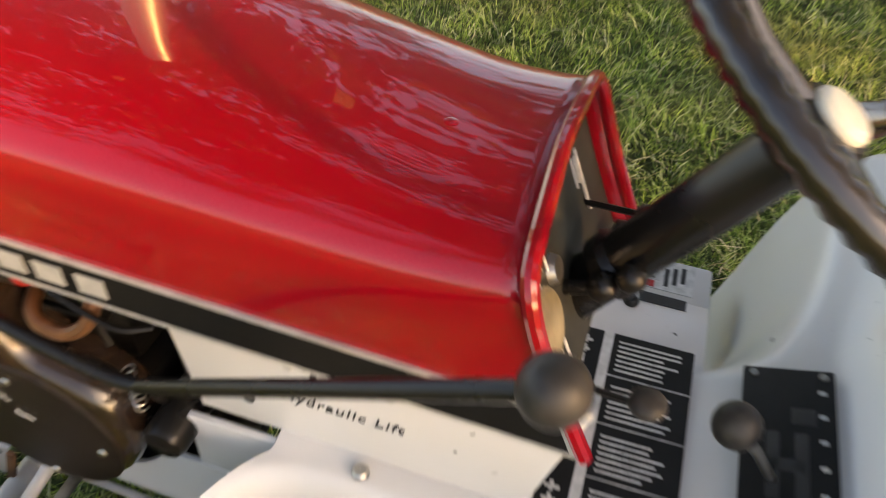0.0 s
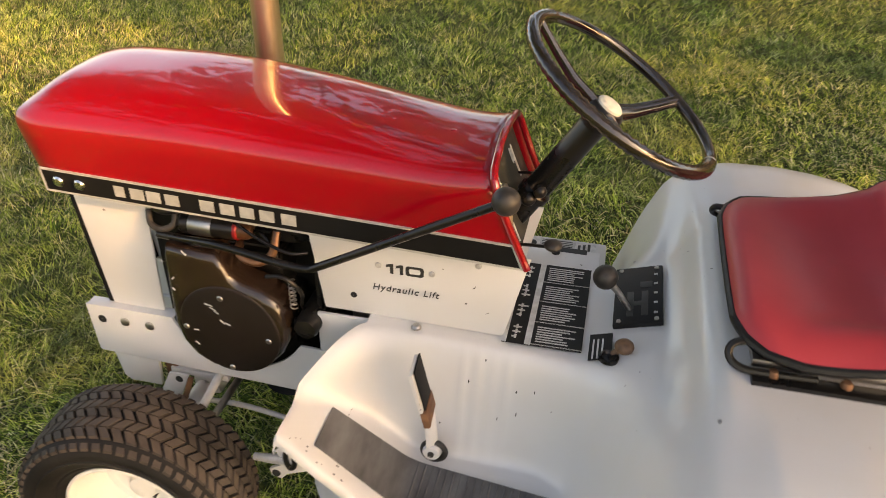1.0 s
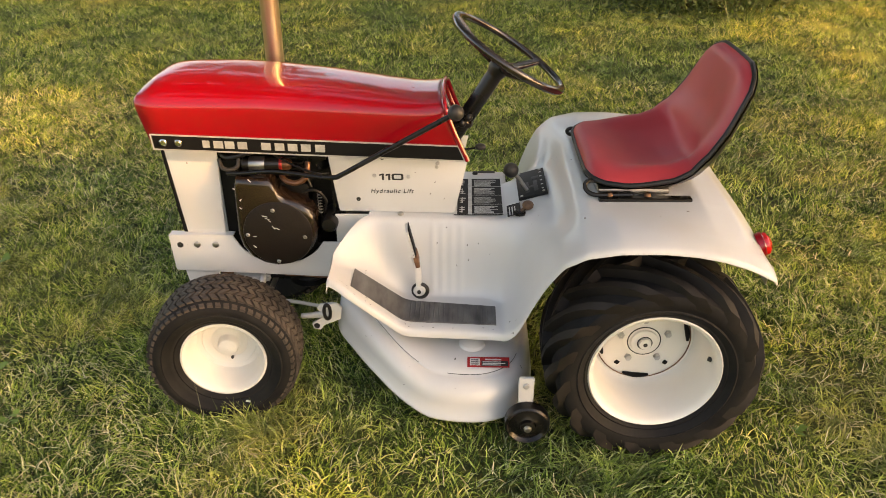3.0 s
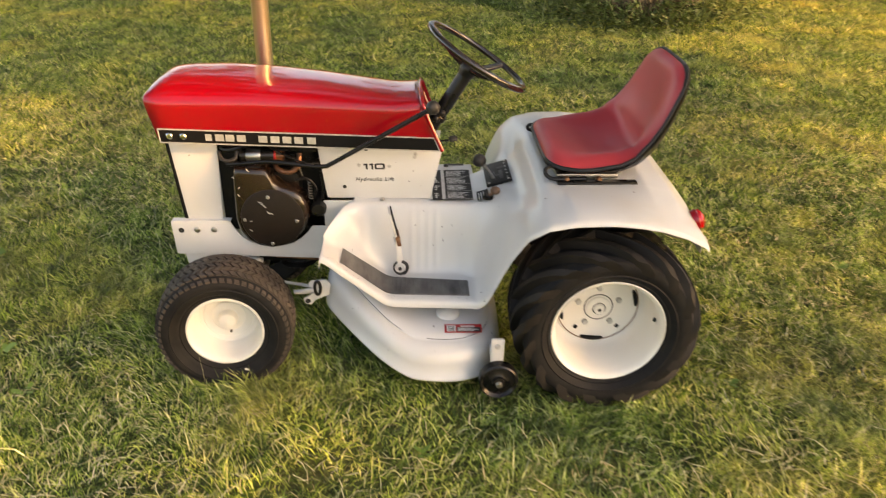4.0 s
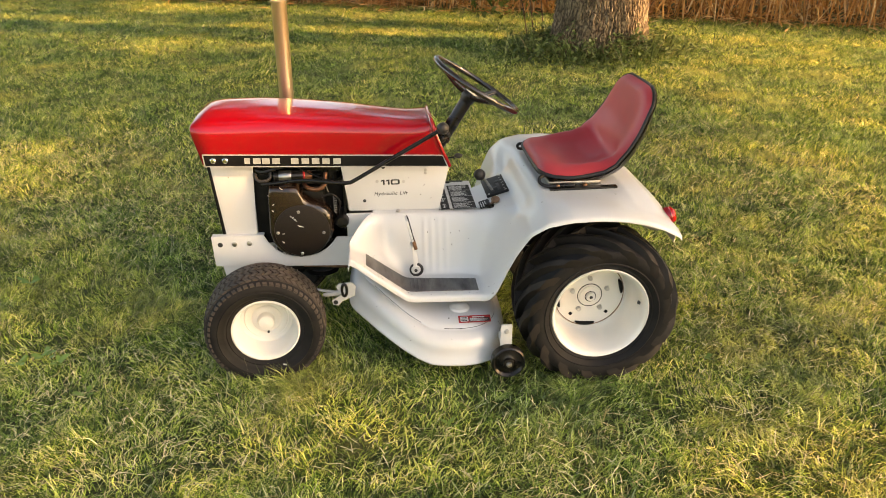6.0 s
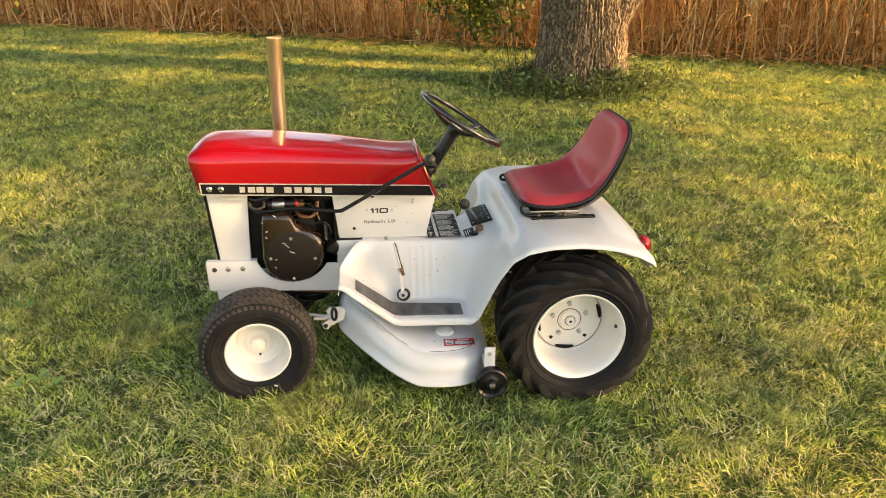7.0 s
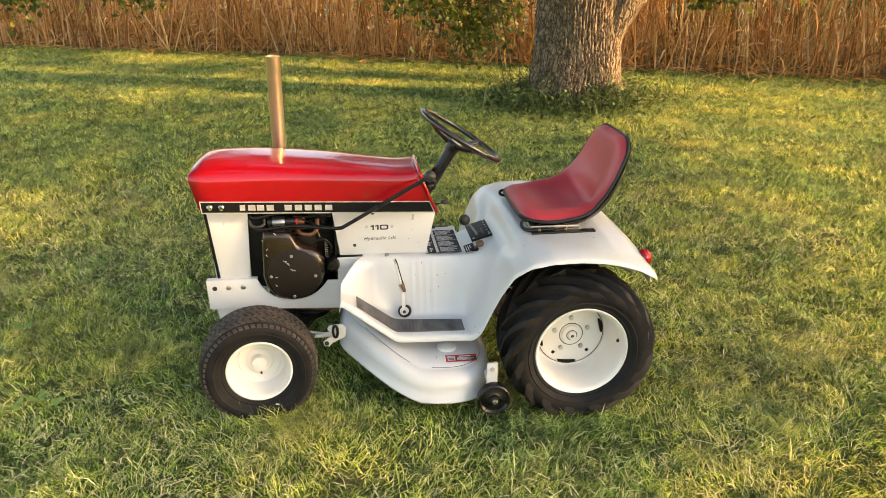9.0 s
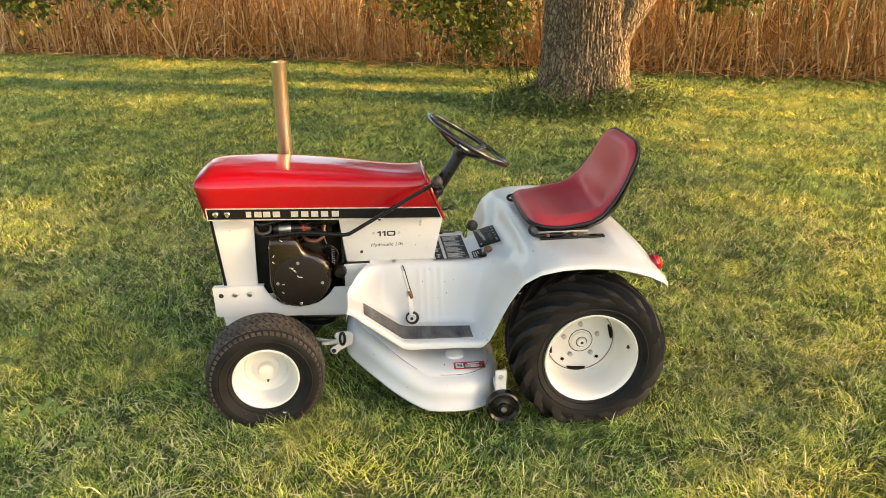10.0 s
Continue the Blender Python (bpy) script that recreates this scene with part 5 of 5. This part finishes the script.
def seat_point(v, u, off=0.0):
    e = 0.01
    t = Vector((S_X(v + e) - S_X(v - e), 0, S_Z(v + e) - S_Z(v - e))).normalized()
    nrm = Vector((-t.z, 0, t.x))
    a = abs(u)
    rise = S_H(v) * a ** 2.4
    puff = 0.030 * (1 - a ** 6) * min(1.0, v / 0.05) ** 0.5 * min(1.0, (1 - v) / 0.05) ** 0.5
    crease = (-0.009 * math.exp(-((v - 0.565) / 0.028) ** 2) + 0.007 * math.exp(-((v - 0.66) / 0.05) ** 2)) * (1 - a ** 2)
    seat_zone = math.exp(-((v - 0.42) / 0.22) ** 4)
    bolster = 0.016 * math.exp(-((a - 0.80) / 0.14) ** 2) * seat_zone - 0.014 * (1 - min(1.0, a / 0.7) ** 2) * seat_zone
    dimple = -0.010 * math.exp(-((v - 0.60) / 0.03) ** 2 - ((a - 0.55) / 0.2) ** 2)
    h = rise + (puff + crease + bolster + dimple if off == 0.0 else off)
    p = Vector((S_X(v), u * S_W(v), S_Z(v))) + nrm * h
    return p


VS = [0, 0.008, 0.02, 0.04, 0.065] + [0.1 + 0.8 * i / 26 for i in range(27)] + [0.93, 0.955, 0.975, 0.99, 1.0]
US = [-1, -0.985, -0.95, -0.9] + [-0.84 + 1.68 * i / 20 for i in range(21)] + [0.9, 0.95, 0.985, 1]
seat = tagged(new("seat_assembly"), "deep red vinyl bucket seat with black piping")
seat.parent = tractor
part("seat_cushion", sheet([[seat_point(v, u) for u in US] for v in VS]), VINYL, seat, "deep red vinyl seat cushion", angle=70)
part("seat_shell", sheet([[seat_point(v, u * 0.99, -0.016 - 0.028 * (1 - abs(u) ** 3) * min(1, 8 * v) * min(1, 8 * (1 - v))) for u in US] for v in VS]), TRIM, seat, "black seat back shell", angle=70)
border = [seat_point(v, -1, -0.004) for v in VS] + [seat_point(1, u, -0.004) for u in US[1:]] + [seat_point(v, 1, -0.004) for v in VS[::-1][1:]] + [seat_point(0, u, -0.004) for u in US[::-1][1:-1]]
part("seat_piping", tube(border, 0.0068, 8, True), TRIM, seat, "black vinyl piping")
zd = 0.642
for sg in (-1, 1):
    part("seat_rail", box(1.03, 1.275, sg * 0.232 - 0.014, sg * 0.232 + 0.014, zd - 0.008, zd + 0.002, 0.002), BLACK, seat, "black slotted seat rail")
    part("seat_spring", tube(smooth_path([(1.12, sg * 0.228, zd + 0.008), (1.04, sg * 0.228, zd + 0.006), (1.016, sg * 0.226, zd + 0.007), (1.000, sg * 0.220, zd + 0.014), (0.995, sg * 0.212, zd + 0.026), (1.004, sg * 0.204, zd + 0.036), (1.04, sg * 0.190, zd + 0.038)]), 0.0062, 8), BLACK, seat, "bent black spring leaf")
    for x in (1.06, 1.16):
        bolt("rail_bolt", (x, sg * 0.228, zd + 0.004), 0.009, 0.009, RUST, seat, "z", 1)
part("seat_bracket", join(box(1.03, 1.22, -0.215, 0.215, zd + 0.004, zd + 0.018, 0.004), box(1.06, 1.1, -0.12, 0.12, zd + 0.02, zd + 0.04, 0.004)), STEEL, seat)

# tail lamps
for sg in (-1, 1):
    lamp = part("tail_lamp", lathe([(0.030, -0.012), (0.033, 0.004), (0.028, 0.009)], 28, "x", Matrix.Translation((1.433, sg * 0.345, 0.566)) @ Matrix.Rotation(radians(-18), 4, "Y")), RED, tractor, "round red tail lamp")
    part("lamp_lens", lathe([(0.0305, 0.004), (0.029, 0.016), (0.020, 0.024), (0.0005, 0.027)], 28, "x", Matrix.Translation((1.433, sg * 0.345, 0.566)) @ Matrix.Rotation(radians(-18), 4, "Y")), LENS, lamp, "red ribbed lens")
    part("fender_brace", tube(smooth_path([(1.30, sg * 0.40, 0.585), (1.32, sg * 0.43, 0.570), (1.36, sg * 0.44, 0.560), (1.39, sg * 0.43, 0.565)]), 0.008, 8), STEEL, tractor)


# wheels
def tread_block(y0, t0, y1, t1, r, w, h, crown=0.0, n=3, half=0.1):
    """A bar on a tyre from (y0, angle t0) to (y1, t1), w wide and h high."""
    rows = []
    for i in range(n + 1):
        f = i / n
        y, t = y0 + (y1 - y0) * f, t0 + (t1 - t0) * f
        rr = r - crown * (y / half) ** 2
        d = w / 2 / rr
        rows.append([(rr0 * math.cos(t + dd), y, rr0 * math.sin(t + dd)) for rr0, dd in ((rr - 0.008, -d * 1.25), (rr + h, -d), (rr + h, d), (rr - 0.008, d * 1.25))])
    bm = sheet(rows, True)
    bmesh.ops.holes_fill(bm, edges=[e for e in bm.edges if e.is_boundary])
    return bm


def merge(bms):
    """Many small bmeshes into one, by arrays."""
    me = bpy.data.meshes.new("tmp")
    vs, fs = [], []
    for b in bms:
        k = len(vs)
        b.verts.index_update()
        vs += [tuple(v.co) for v in b.verts]
        fs += [[v.index + k for v in f.verts] for f in b.faces]
        b.free()
    me.from_pydata(vs, [], fs)
    out = bmesh.new()
    out.from_mesh(me)
    bpy.data.meshes.remove(me)
    return out


def front_wheel(x, y, z, sg):
    w = tagged(new("front_wheel"), "small front wheel with dusty tyre and cream rim")
    w.parent = tractor
    m = Matrix.Translation((x, y, z)) @ Matrix.Rotation(radians(5), 4, "Z") @ Matrix.Diagonal((1, -sg, 1, 1))
    # outer face lies at -y of the wheel's own frame
    prof = [(0.112, -0.052), (0.120, -0.060), (0.124, -0.064), (0.128, -0.064), (0.132, -0.069), (0.136, -0.071), (0.150, -0.078), (0.153, -0.0805), (0.156, -0.0785), (0.160, -0.080), (0.172, -0.079), (0.183, -0.072), (0.190, -0.062), (0.1925, -0.045), (0.1935, 0.0), (0.1925, 0.045), (0.190, 0.062), (0.183, 0.072), (0.165, 0.080), (0.13, 0.068), (0.112, 0.052)]
    bms = []
    n = 56
    for k in range(n):
        t = 2 * math.pi * k / n
        for j in range(6):
            ya = -0.062 + 0.0208 * j
            s = 0.036 if j % 2 else -0.036
            bms.append(tread_block(ya + 0.0012, t + s, ya + 0.0196, t - s, 0.1930, 0.0150, 0.0078, 0.005, 2, 0.062))
        for ya, yb in ((-0.076, -0.063), (0.063, 0.076)):
            bms.append(tread_block(ya, t + 0.03, yb, t + 0.05, 0.1955, 0.0125, 0.003, 0.016, 2, 0.078))
    fit = m @ Matrix.Diagonal((1.065, 1.07, 1.065, 1))
    bm = lathe(prof, 96)
    bm.transform(fit)
    tyre = part("tyre", bm, RUBBER, w, "black turf tyre with ringed sidewall", angle=40)
    bm = merge(bms)
    bm.transform(fit)
    part("tread", bm, DUSTY, tyre, "dusty brown herringbone tread blocks", angle=40)
    rim = [(0.121, -0.050), (0.114, -0.050), (0.1195, -0.054), (0.1195, -0.059), (0.114, -0.0605), (0.109, -0.056), (0.104, -0.040), (0.100, 0.018), (0.094, 0.032), (0.080, 0.035), (0.077, 0.0315), (0.072, 0.0335), (0.052, 0.032), (0.046, 0.026), (0.032, 0.024), (0.028, 0.018)]
    bm = lathe(rim, 64)
    bm.transform(m)
    part("rim", bm, RIM_WHITE, w, "cream painted dished rim", angle=40)
    bm = lathe([(0.030, 0.026), (0.030, 0.008), (0.026, -0.001), (0.016, -0.006), (0.0005, -0.008)], 32)
    bm.transform(m)
    part("hub_cap", bm, RIM_WHITE, w, "domed cream hub cap")
    bm = lathe([(0.0005, 0.0215), (0.004, 0.022), (0.0045, 0.034)], 10, "y", Matrix.Translation((0.003, 0, -0.052)))
    bm.transform(m)
    part("grease_hole", bm, INK, w)
    bm = box(0.085, 0.098, -0.0812, -0.0790, -0.112, -0.107, 0.0, Matrix.Rotation(0.3, 4, "Y"))
    bm.transform(m)
    part("tyre_mark", bm, PRINT, w, smooth=False)
    return w


def rear_wheel(x, y, z, sg):
    w = tagged(new("rear_wheel"), "large rear wheel with deep lugged tyre and cream rim")
    w.parent = tractor
    m = Matrix.Translation((x, y, z)) @ Matrix.Diagonal((1, -sg, 1, 1))
    prof = [(0.166, -0.104), (0.176, -0.112), (0.180, -0.116), (0.184, -0.115), (0.188, -0.120), (0.197, -0.126), (0.200, -0.130), (0.204, -0.128), (0.212, -0.131), (0.232, -0.133), (0.244, -0.128), (0.251, -0.116), (0.255, -0.09), (0.257, 0.0), (0.255, 0.09), (0.251, 0.116), (0.244, 0.128), (0.22, 0.133), (0.19, 0.122), (0.166, 0.104)]
    bms = []
    n = 15
    for side in (-1, 1):
        for k in range(n):
            t0 = 2 * math.pi * (k + (0.5 if side > 0 else 0)) / n
            rows = []
            for i in range(9):
                f = i / 8
                yl = side * float(np.interp(f, [0, 0.25, 0.5, 0.7, 0.82, 0.92, 1.0], [-0.012, 0.03, 0.072, 0.108, 0.130, 0.139, 0.137]))
                top = float(np.interp(f, [0, 0.5, 0.7, 0.82, 0.92, 1.0], [0.284, 0.282, 0.277, 0.266, 0.250, 0.234]))
                t = t0 + LUG * (0.92 * f ** 1.1)
                low, yb = top - 0.040, side * min(abs(yl), 0.122) if f > 0.1 else yl
                d = 0.0125 / 0.27 * (1 + 0.5 * f)
                rows.append([(low * math.cos(t + a), yb, low * math.sin(t + a)) if r == 0 else (top * math.cos(t + a), yl, top * math.sin(t + a)) for r, a in ((0, -d * 1.5), (1, -d), (1, d), (0, d * 1.5))])
            b = sheet(rows, True)
            bmesh.ops.holes_fill(b, edges=[e for e in b.edges if e.is_boundary])
            bms.append(b)
    bm = lathe(prof, 112)
    bm.transform(m)
    tyre = part("tyre", bm, RUBBER, w, "black rubber tyre with slanted lugs", angle=35)
    for b in bms:
        b.transform(m)
        part("lug", b, DUSTY_LUG, tyre, angle=30)
    deep = m @ Matrix.Translation((0, 0.035, 0))
    bm = lathe([(0.166, -0.100), (0.1725, -0.103), (0.1735, -0.108), (0.169, -0.112), (0.162, -0.108), (0.157, -0.096), (0.154, -0.07), (0.150, 0.01), (0.146, 0.038), (0.138, 0.047), (0.130, 0.047)], 80)
    bm.transform(m)
    part("rim", bm, RIM_WHITE, w, "cream painted deep rim", angle=40)
    disc = [(0.136, 0.013), (0.132, 0.010), (0.118, 0.006), (0.06, 0.004), (0.056, 0.001), (0.050, -0.001), (0.038, -0.002), (0.036, -0.008), (0.020, -0.012), (0.0005, -0.012)]
    bm = lathe(disc, 64)
    bm.transform(deep)
    part("wheel_disc", bm, RIM_WHITE, w, "cream wheel disc")
    bm = lathe([(0.0165, -0.010), (0.0165, -0.019), (0.014, -0.0215), (0.006, -0.022), (0.0045, -0.019), (0.0005, -0.019)], 20, "y")
    bm.transform(deep)
    part("axle_end", bm, RIM_WHITE, w, "cream painted axle end")
    bm = lathe([(0.0005, -0.0226), (0.006, -0.0226), (0.0065, -0.020)], 14, "y")
    bm.transform(deep)
    part("axle_centre", bm, INK, w)
    bm = tube([(0.0445 * math.cos(a), -0.0008, 0.0445 * math.sin(a)) for a in [2 * math.pi * i / 48 for i in range(48)]], 0.0019, 6, True)
    bm.transform(deep)
    part("disc_ring", bm, INK, w)
    bm = tube([(0.0195 * math.cos(a), -0.0125, 0.0195 * math.sin(a)) for a in [2 * math.pi * i / 32 for i in range(32)]], 0.0016, 6, True)
    bm.transform(deep)
    part("axle_ring", bm, INK, w)
    bm = tube([(0.1275 * math.cos(a), 0.0065, 0.1275 * math.sin(a)) for a in [2 * math.pi * i / 64 for i in range(64)]], 0.0016, 6, True)
    bm.transform(deep)
    part("disc_seam", bm, RUST, w, "thin dirty seam round the disc")
    for k in range(5):
        a = 2 * math.pi * k / 5 + 0.35
        bm = lathe([(0.0005, -0.008), (0.0085, -0.007), (0.010, -0.002), (0.010, 0.006)], 6, "y", Matrix.Translation((0.067 * math.cos(a), 0, 0.067 * math.sin(a))))
        bm.transform(deep)
        part("wheel_bolt", bm, SILVER, w)
    for a, span in ((0.25, 0.5), (3.34, 0.40), (4.62, 0.62)):
        pts = [(0.1185 * math.cos(a + span * (i / 10 - 0.5)), 0.0025, 0.1185 * math.sin(a + span * (i / 10 - 0.5))) for i in range(11)]
        bm = tube(pts, [0.001 + 0.0065 * math.sin(math.pi * (i + 0.5) / 11) ** 0.6 for i in range(11)], 8)
        bm.transform(deep)
        part("disc_slot", bm, STRIPE, w)
    for a in (5.45, 4.0):
        bm = box(-0.0055, 0.0055, 0.0015, 0.006, -0.0055, 0.0055, 0.0, Matrix.Translation((0.100 * math.cos(a), 0, 0.100 * math.sin(a))) @ Matrix.Rotation(0.6, 4, "Y"))
        bm.transform(deep)
        part("square_hole", bm, STRIPE, w, smooth=False)
    bm = rod((0.145, -0.062, 0.015), (0.154, -0.066, 0.012), 0.0065)
    bm.transform(m)
    part("valve_stem", bm, INK, w)
    return w


LUG = -1.0
DUSTY_LUG = simple("dusty_lug_rubber", (0.008, 0.0075, 0.007), (0.024, 0.020, 0.017), 9, 0.6, strength=0.35, distance=0.0015, spread=0.12, spec=0.2)
for sg in (-1, 1):
    front_wheel(0.0, sg * 0.318, 0.199, sg)
    rear_wheel(1.169, sg * 0.394, 0.272, sg)
part("rear_axle", join(rod((1.169, -0.355, 0.272), (1.169, 0.355, 0.272), 0.028, 20), box(1.05, 1.28, -0.11, 0.11, 0.19, 0.44, 0.03)), ENGINE, tractor, "black transaxle housing")
part("rear_chassis", box(0.60, 1.30, -0.10, 0.10, 0.36, 0.50, 0.01), BLACK, tractor)

# front axle and steering
axle = part("front_axle", join(rod((-0.005, -0.27, 0.215), (-0.005, 0.27, 0.215), 0.022, 16), box(-0.03, 0.03, -0.05, 0.05, 0.2, 0.30, 0.008)), WHITE, tractor, "white front axle")
for sg in (-1, 1):
    part("bolster_plate", prism([(-0.172, 0.336), (-0.160, 0.262), (-0.146, 0.250), (-0.075, 0.250), (-0.068, 0.336)], "y", sg * 0.098, sg * 0.088, 0.001), WHITE, axle)
    part("king_pin", rod((-0.004, sg * 0.262, 0.18), (0.006, sg * 0.262, 0.285), 0.016, 14), WHITE, axle)
    part("steering_arm", tube(smooth_path([(0.0, sg * 0.262, 0.275), (0.045, sg * 0.24, 0.278), (0.09, sg * 0.225, 0.275)]), 0.012, 8, flat=0.5), WHITE, axle)
    part("spindle", rod((-0.004, sg * 0.25, 0.199), (0.0, sg * 0.31, 0.199), 0.012), STEEL, axle)
part("tie_rod", rod((0.09, -0.225, 0.275), (0.09, 0.225, 0.275), 0.008), STEEL, axle)
part("drag_link", tube(smooth_path([(0.0, -0.075, 0.204), (0.07, -0.075, 0.209), (0.15, -0.075, 0.202), (0.31, -0.075, 0.170)]), 0.0060), WHITE, axle, "white steering link")
part("brace_plate", box(-0.05, 0.08, -0.09, 0.05, 0.285, 0.30, 0.002), WHITE, axle)
part("cross_rod", rod((0.066, -0.212, 0.284), (0.063, -0.085, 0.303), 0.009), WHITE, axle, "white cross rod")
bracket = part("spindle_bracket", prism([(-0.040, 0.305), (0.004, 0.306), (-0.030, 0.226), (-0.080, 0.226)], "y", -0.112, -0.106, 0.001), WHITE, axle, "white slotted bracket")
part("bracket_hole", lathe([(0.0005, -0.1128), (0.008, -0.1128), (0.0085, -0.112)], 14, "y", Matrix.Translation((-0.019, 0, 0.292))), INK, bracket)
part("rusty_strip", prism([(0.006, 0.306), (0.018, 0.306), (-0.018, 0.212), (-0.030, 0.212)], "y", -0.118, -0.112, 0.001), RUST, axle, "rusty strip")
part("rusty_bracket", box(-0.065, -0.035, -0.085, -0.06, 0.245, 0.335, 0.003), RUST, axle)
part("belt_guide", tube(smooth_path([(0.13, -0.09, 0.315), (0.2, -0.08, 0.305), (0.29, -0.085, 0.30)]), 0.007), RUST, axle)

# mower deck
deck_plan = [(0.300, 0.05), (0.298, -0.10), (0.306, -0.195), (0.355, -0.262), (0.428, -0.342), (0.502, -0.410), (0.585, -0.455), (0.680, -0.472), (0.760, -0.462), (0.825, -0.418), (0.862, -0.340),
             (0.876, -0.22), (0.878, 0.0), (0.876, 0.22), (0.85, 0.36), (0.78, 0.44), (0.66, 0.462), (0.54, 0.42), (0.42, 0.30), (0.345, 0.18), (0.300, 0.05)]
deck_line = smooth_path([(x, y, 0) for x, y in deck_plan], 4)[:-1]
dc = Vector((0.63, 0.0, 0))


def deck_ring(z, ins, front=0.0):
    ring = []
    for p in deck_line:
        d = (dc - p)
        q = p + d.normalized() * min(ins, d.length * 0.95)
        ring.append((q.x, q.y, z + front * max(0.0, (0.585 - p.x) / 0.285) ** 1.15))
    return ring


rows = [deck_ring(0.074, -0.004, 0.115), deck_ring(0.080, -0.004, 0.115), deck_ring(0.083, 0.0, 0.115), deck_ring(0.13, 0.004, 0.115), deck_ring(0.158, 0.010, 0.12), deck_ring(0.178, 0.026, 0.12), deck_ring(0.187, 0.045, 0.115), deck_ring(0.189, 0.054, 0.112), deck_ring(0.1945, 0.056, 0.11), deck_ring(0.205, 0.075, 0.10), deck_ring(0.2135, 0.105, 0.07), deck_ring(0.216, 0.16, 0.06), deck_ring(0.218, 0.30, 0.03), deck_ring(0.22, 0.40)]
bm = sheet(rows, True)
bmesh.ops.holes_fill(bm, edges=[e for e in bm.edges if e.is_boundary and all(v.co.z > 0.2 for v in e.verts)])
deck = thick(part("mower_deck", bm, WHITE, tractor, "white domed steel mower deck", angle=60), 0.003)
part("spindle_cover", lathe([(0.040, -0.006), (0.036, 0.012), (0.022, 0.022), (0.0005, 0.025)], 24, "z", Matrix.Translation((0.700, -0.305, 0.212))), WHITE, deck)
seam = [Vector(p) + Vector((0, 0, 0.0005)) for p in deck_ring(0.1915, 0.056, 0.111)]
for a, b in ((12, 23), (26, 40)):
    part("deck_seam", tube(seam[a:b], 0.0014, 6), INK, deck)
m_l = Matrix.Translation((0.745, -0.384, 0.2098)) @ Matrix.Rotation(radians(17), 4, "X")
label = part("warning_label", box(-0.058, 0.058, -0.017, 0.017, 0.0, 0.0012, 0, m_l), RED_PRINT, deck, "red warning label with white print", smooth=False)
part("label_panel", box(-0.051, -0.023, -0.0115, 0.0115, 0.0012, 0.0018, 0, m_l), PRINT, label, smooth=False)
part("label_panel", box(-0.019, 0.054, -0.013, 0.004, 0.0012, 0.0018, 0, m_l), INK, label, smooth=False)
part("label_print", join(*[box(-0.016, 0.035 + 0.012 * (k % 2), -0.011 + 0.005 * k, -0.0085 + 0.005 * k, 0.0018, 0.0022, 0, m_l) for k in range(3)], box(-0.008, 0.036, 0.0065, 0.0105, 0.0012, 0.002, 0, m_l)), PRINT, label, smooth=False)
part("label_print", join(*[box(-0.048, -0.027, -0.009 + 0.007 * k, -0.006 + 0.007 * k, 0.0018, 0.0022, 0, m_l) for k in range(3)]), INK, label, smooth=False)
part("gauge_wheel_bracket", join(box(0.823, 0.864, -0.492, -0.480, 0.13, 0.240, 0.006), box(0.826, 0.862, -0.482, -0.42, 0.150, 0.178, 0.004)), WHITE, deck, "white wheel bracket")
bolt("bracket_bolt", (0.843, -0.492, 0.215), 0.009, 0.006, SILVER, deck)
gw = Matrix.Translation((0.848, -0.508, 0.106))
part("gauge_wheel", lathe([(0.022, -0.016), (0.030, -0.012), (0.046, -0.010), (0.054, -0.018), (0.0595, -0.014), (0.061, 0.0), (0.0595, 0.014), (0.054, 0.018), (0.03, 0.012), (0.012, 0.014)], 48, "y", gw), BLACK, deck, "small black gauge wheel")
part("wheel_axle", join(lathe([(0.020, -0.012), (0.019, -0.024), (0.011, -0.026)], 24, "y", gw), rod((0.848, -0.48, 0.106), (0.848, -0.515, 0.106), 0.011)), BLACK, deck)
bolt("axle_bolt", (0.848, -0.532, 0.106), 0.0105, 0.010, STEEL, deck)
part("hanger_arm", join(prism([(0.252, 0.292), (0.262, 0.304), (0.310, 0.308), (0.324, 0.292), (0.318, 0.254), (0.270, 0.232), (0.258, 0.216), (0.238, 0.220), (0.234, 0.237), (0.254, 0.250), (0.268, 0.262)], "y", -0.246, -0.238, 0.001)), WHITE, deck, "white deck hanger bracket")
part("hanger_ring", tube([(0.282 + 0.009 * math.cos(t), -0.249, 0.280 + 0.024 * math.sin(t)) for t in [2 * math.pi * i / 24 for i in range(24)]], 0.0055, 8, True), BLACK, deck, "black link ring")
part("hanger_hole", lathe([(0.0005, -0.248), (0.008, -0.248), (0.009, -0.2455)], 14, "y", Matrix.Translation((0.248, 0, 0.230))), INK, deck)
part("clevis", tube([(0.205, -0.243, 0.262), (0.235, -0.243, 0.264), (0.270, -0.243, 0.270)], [0.007, 0.009, 0.011], 10), SILVER, deck, "bright clevis pin")
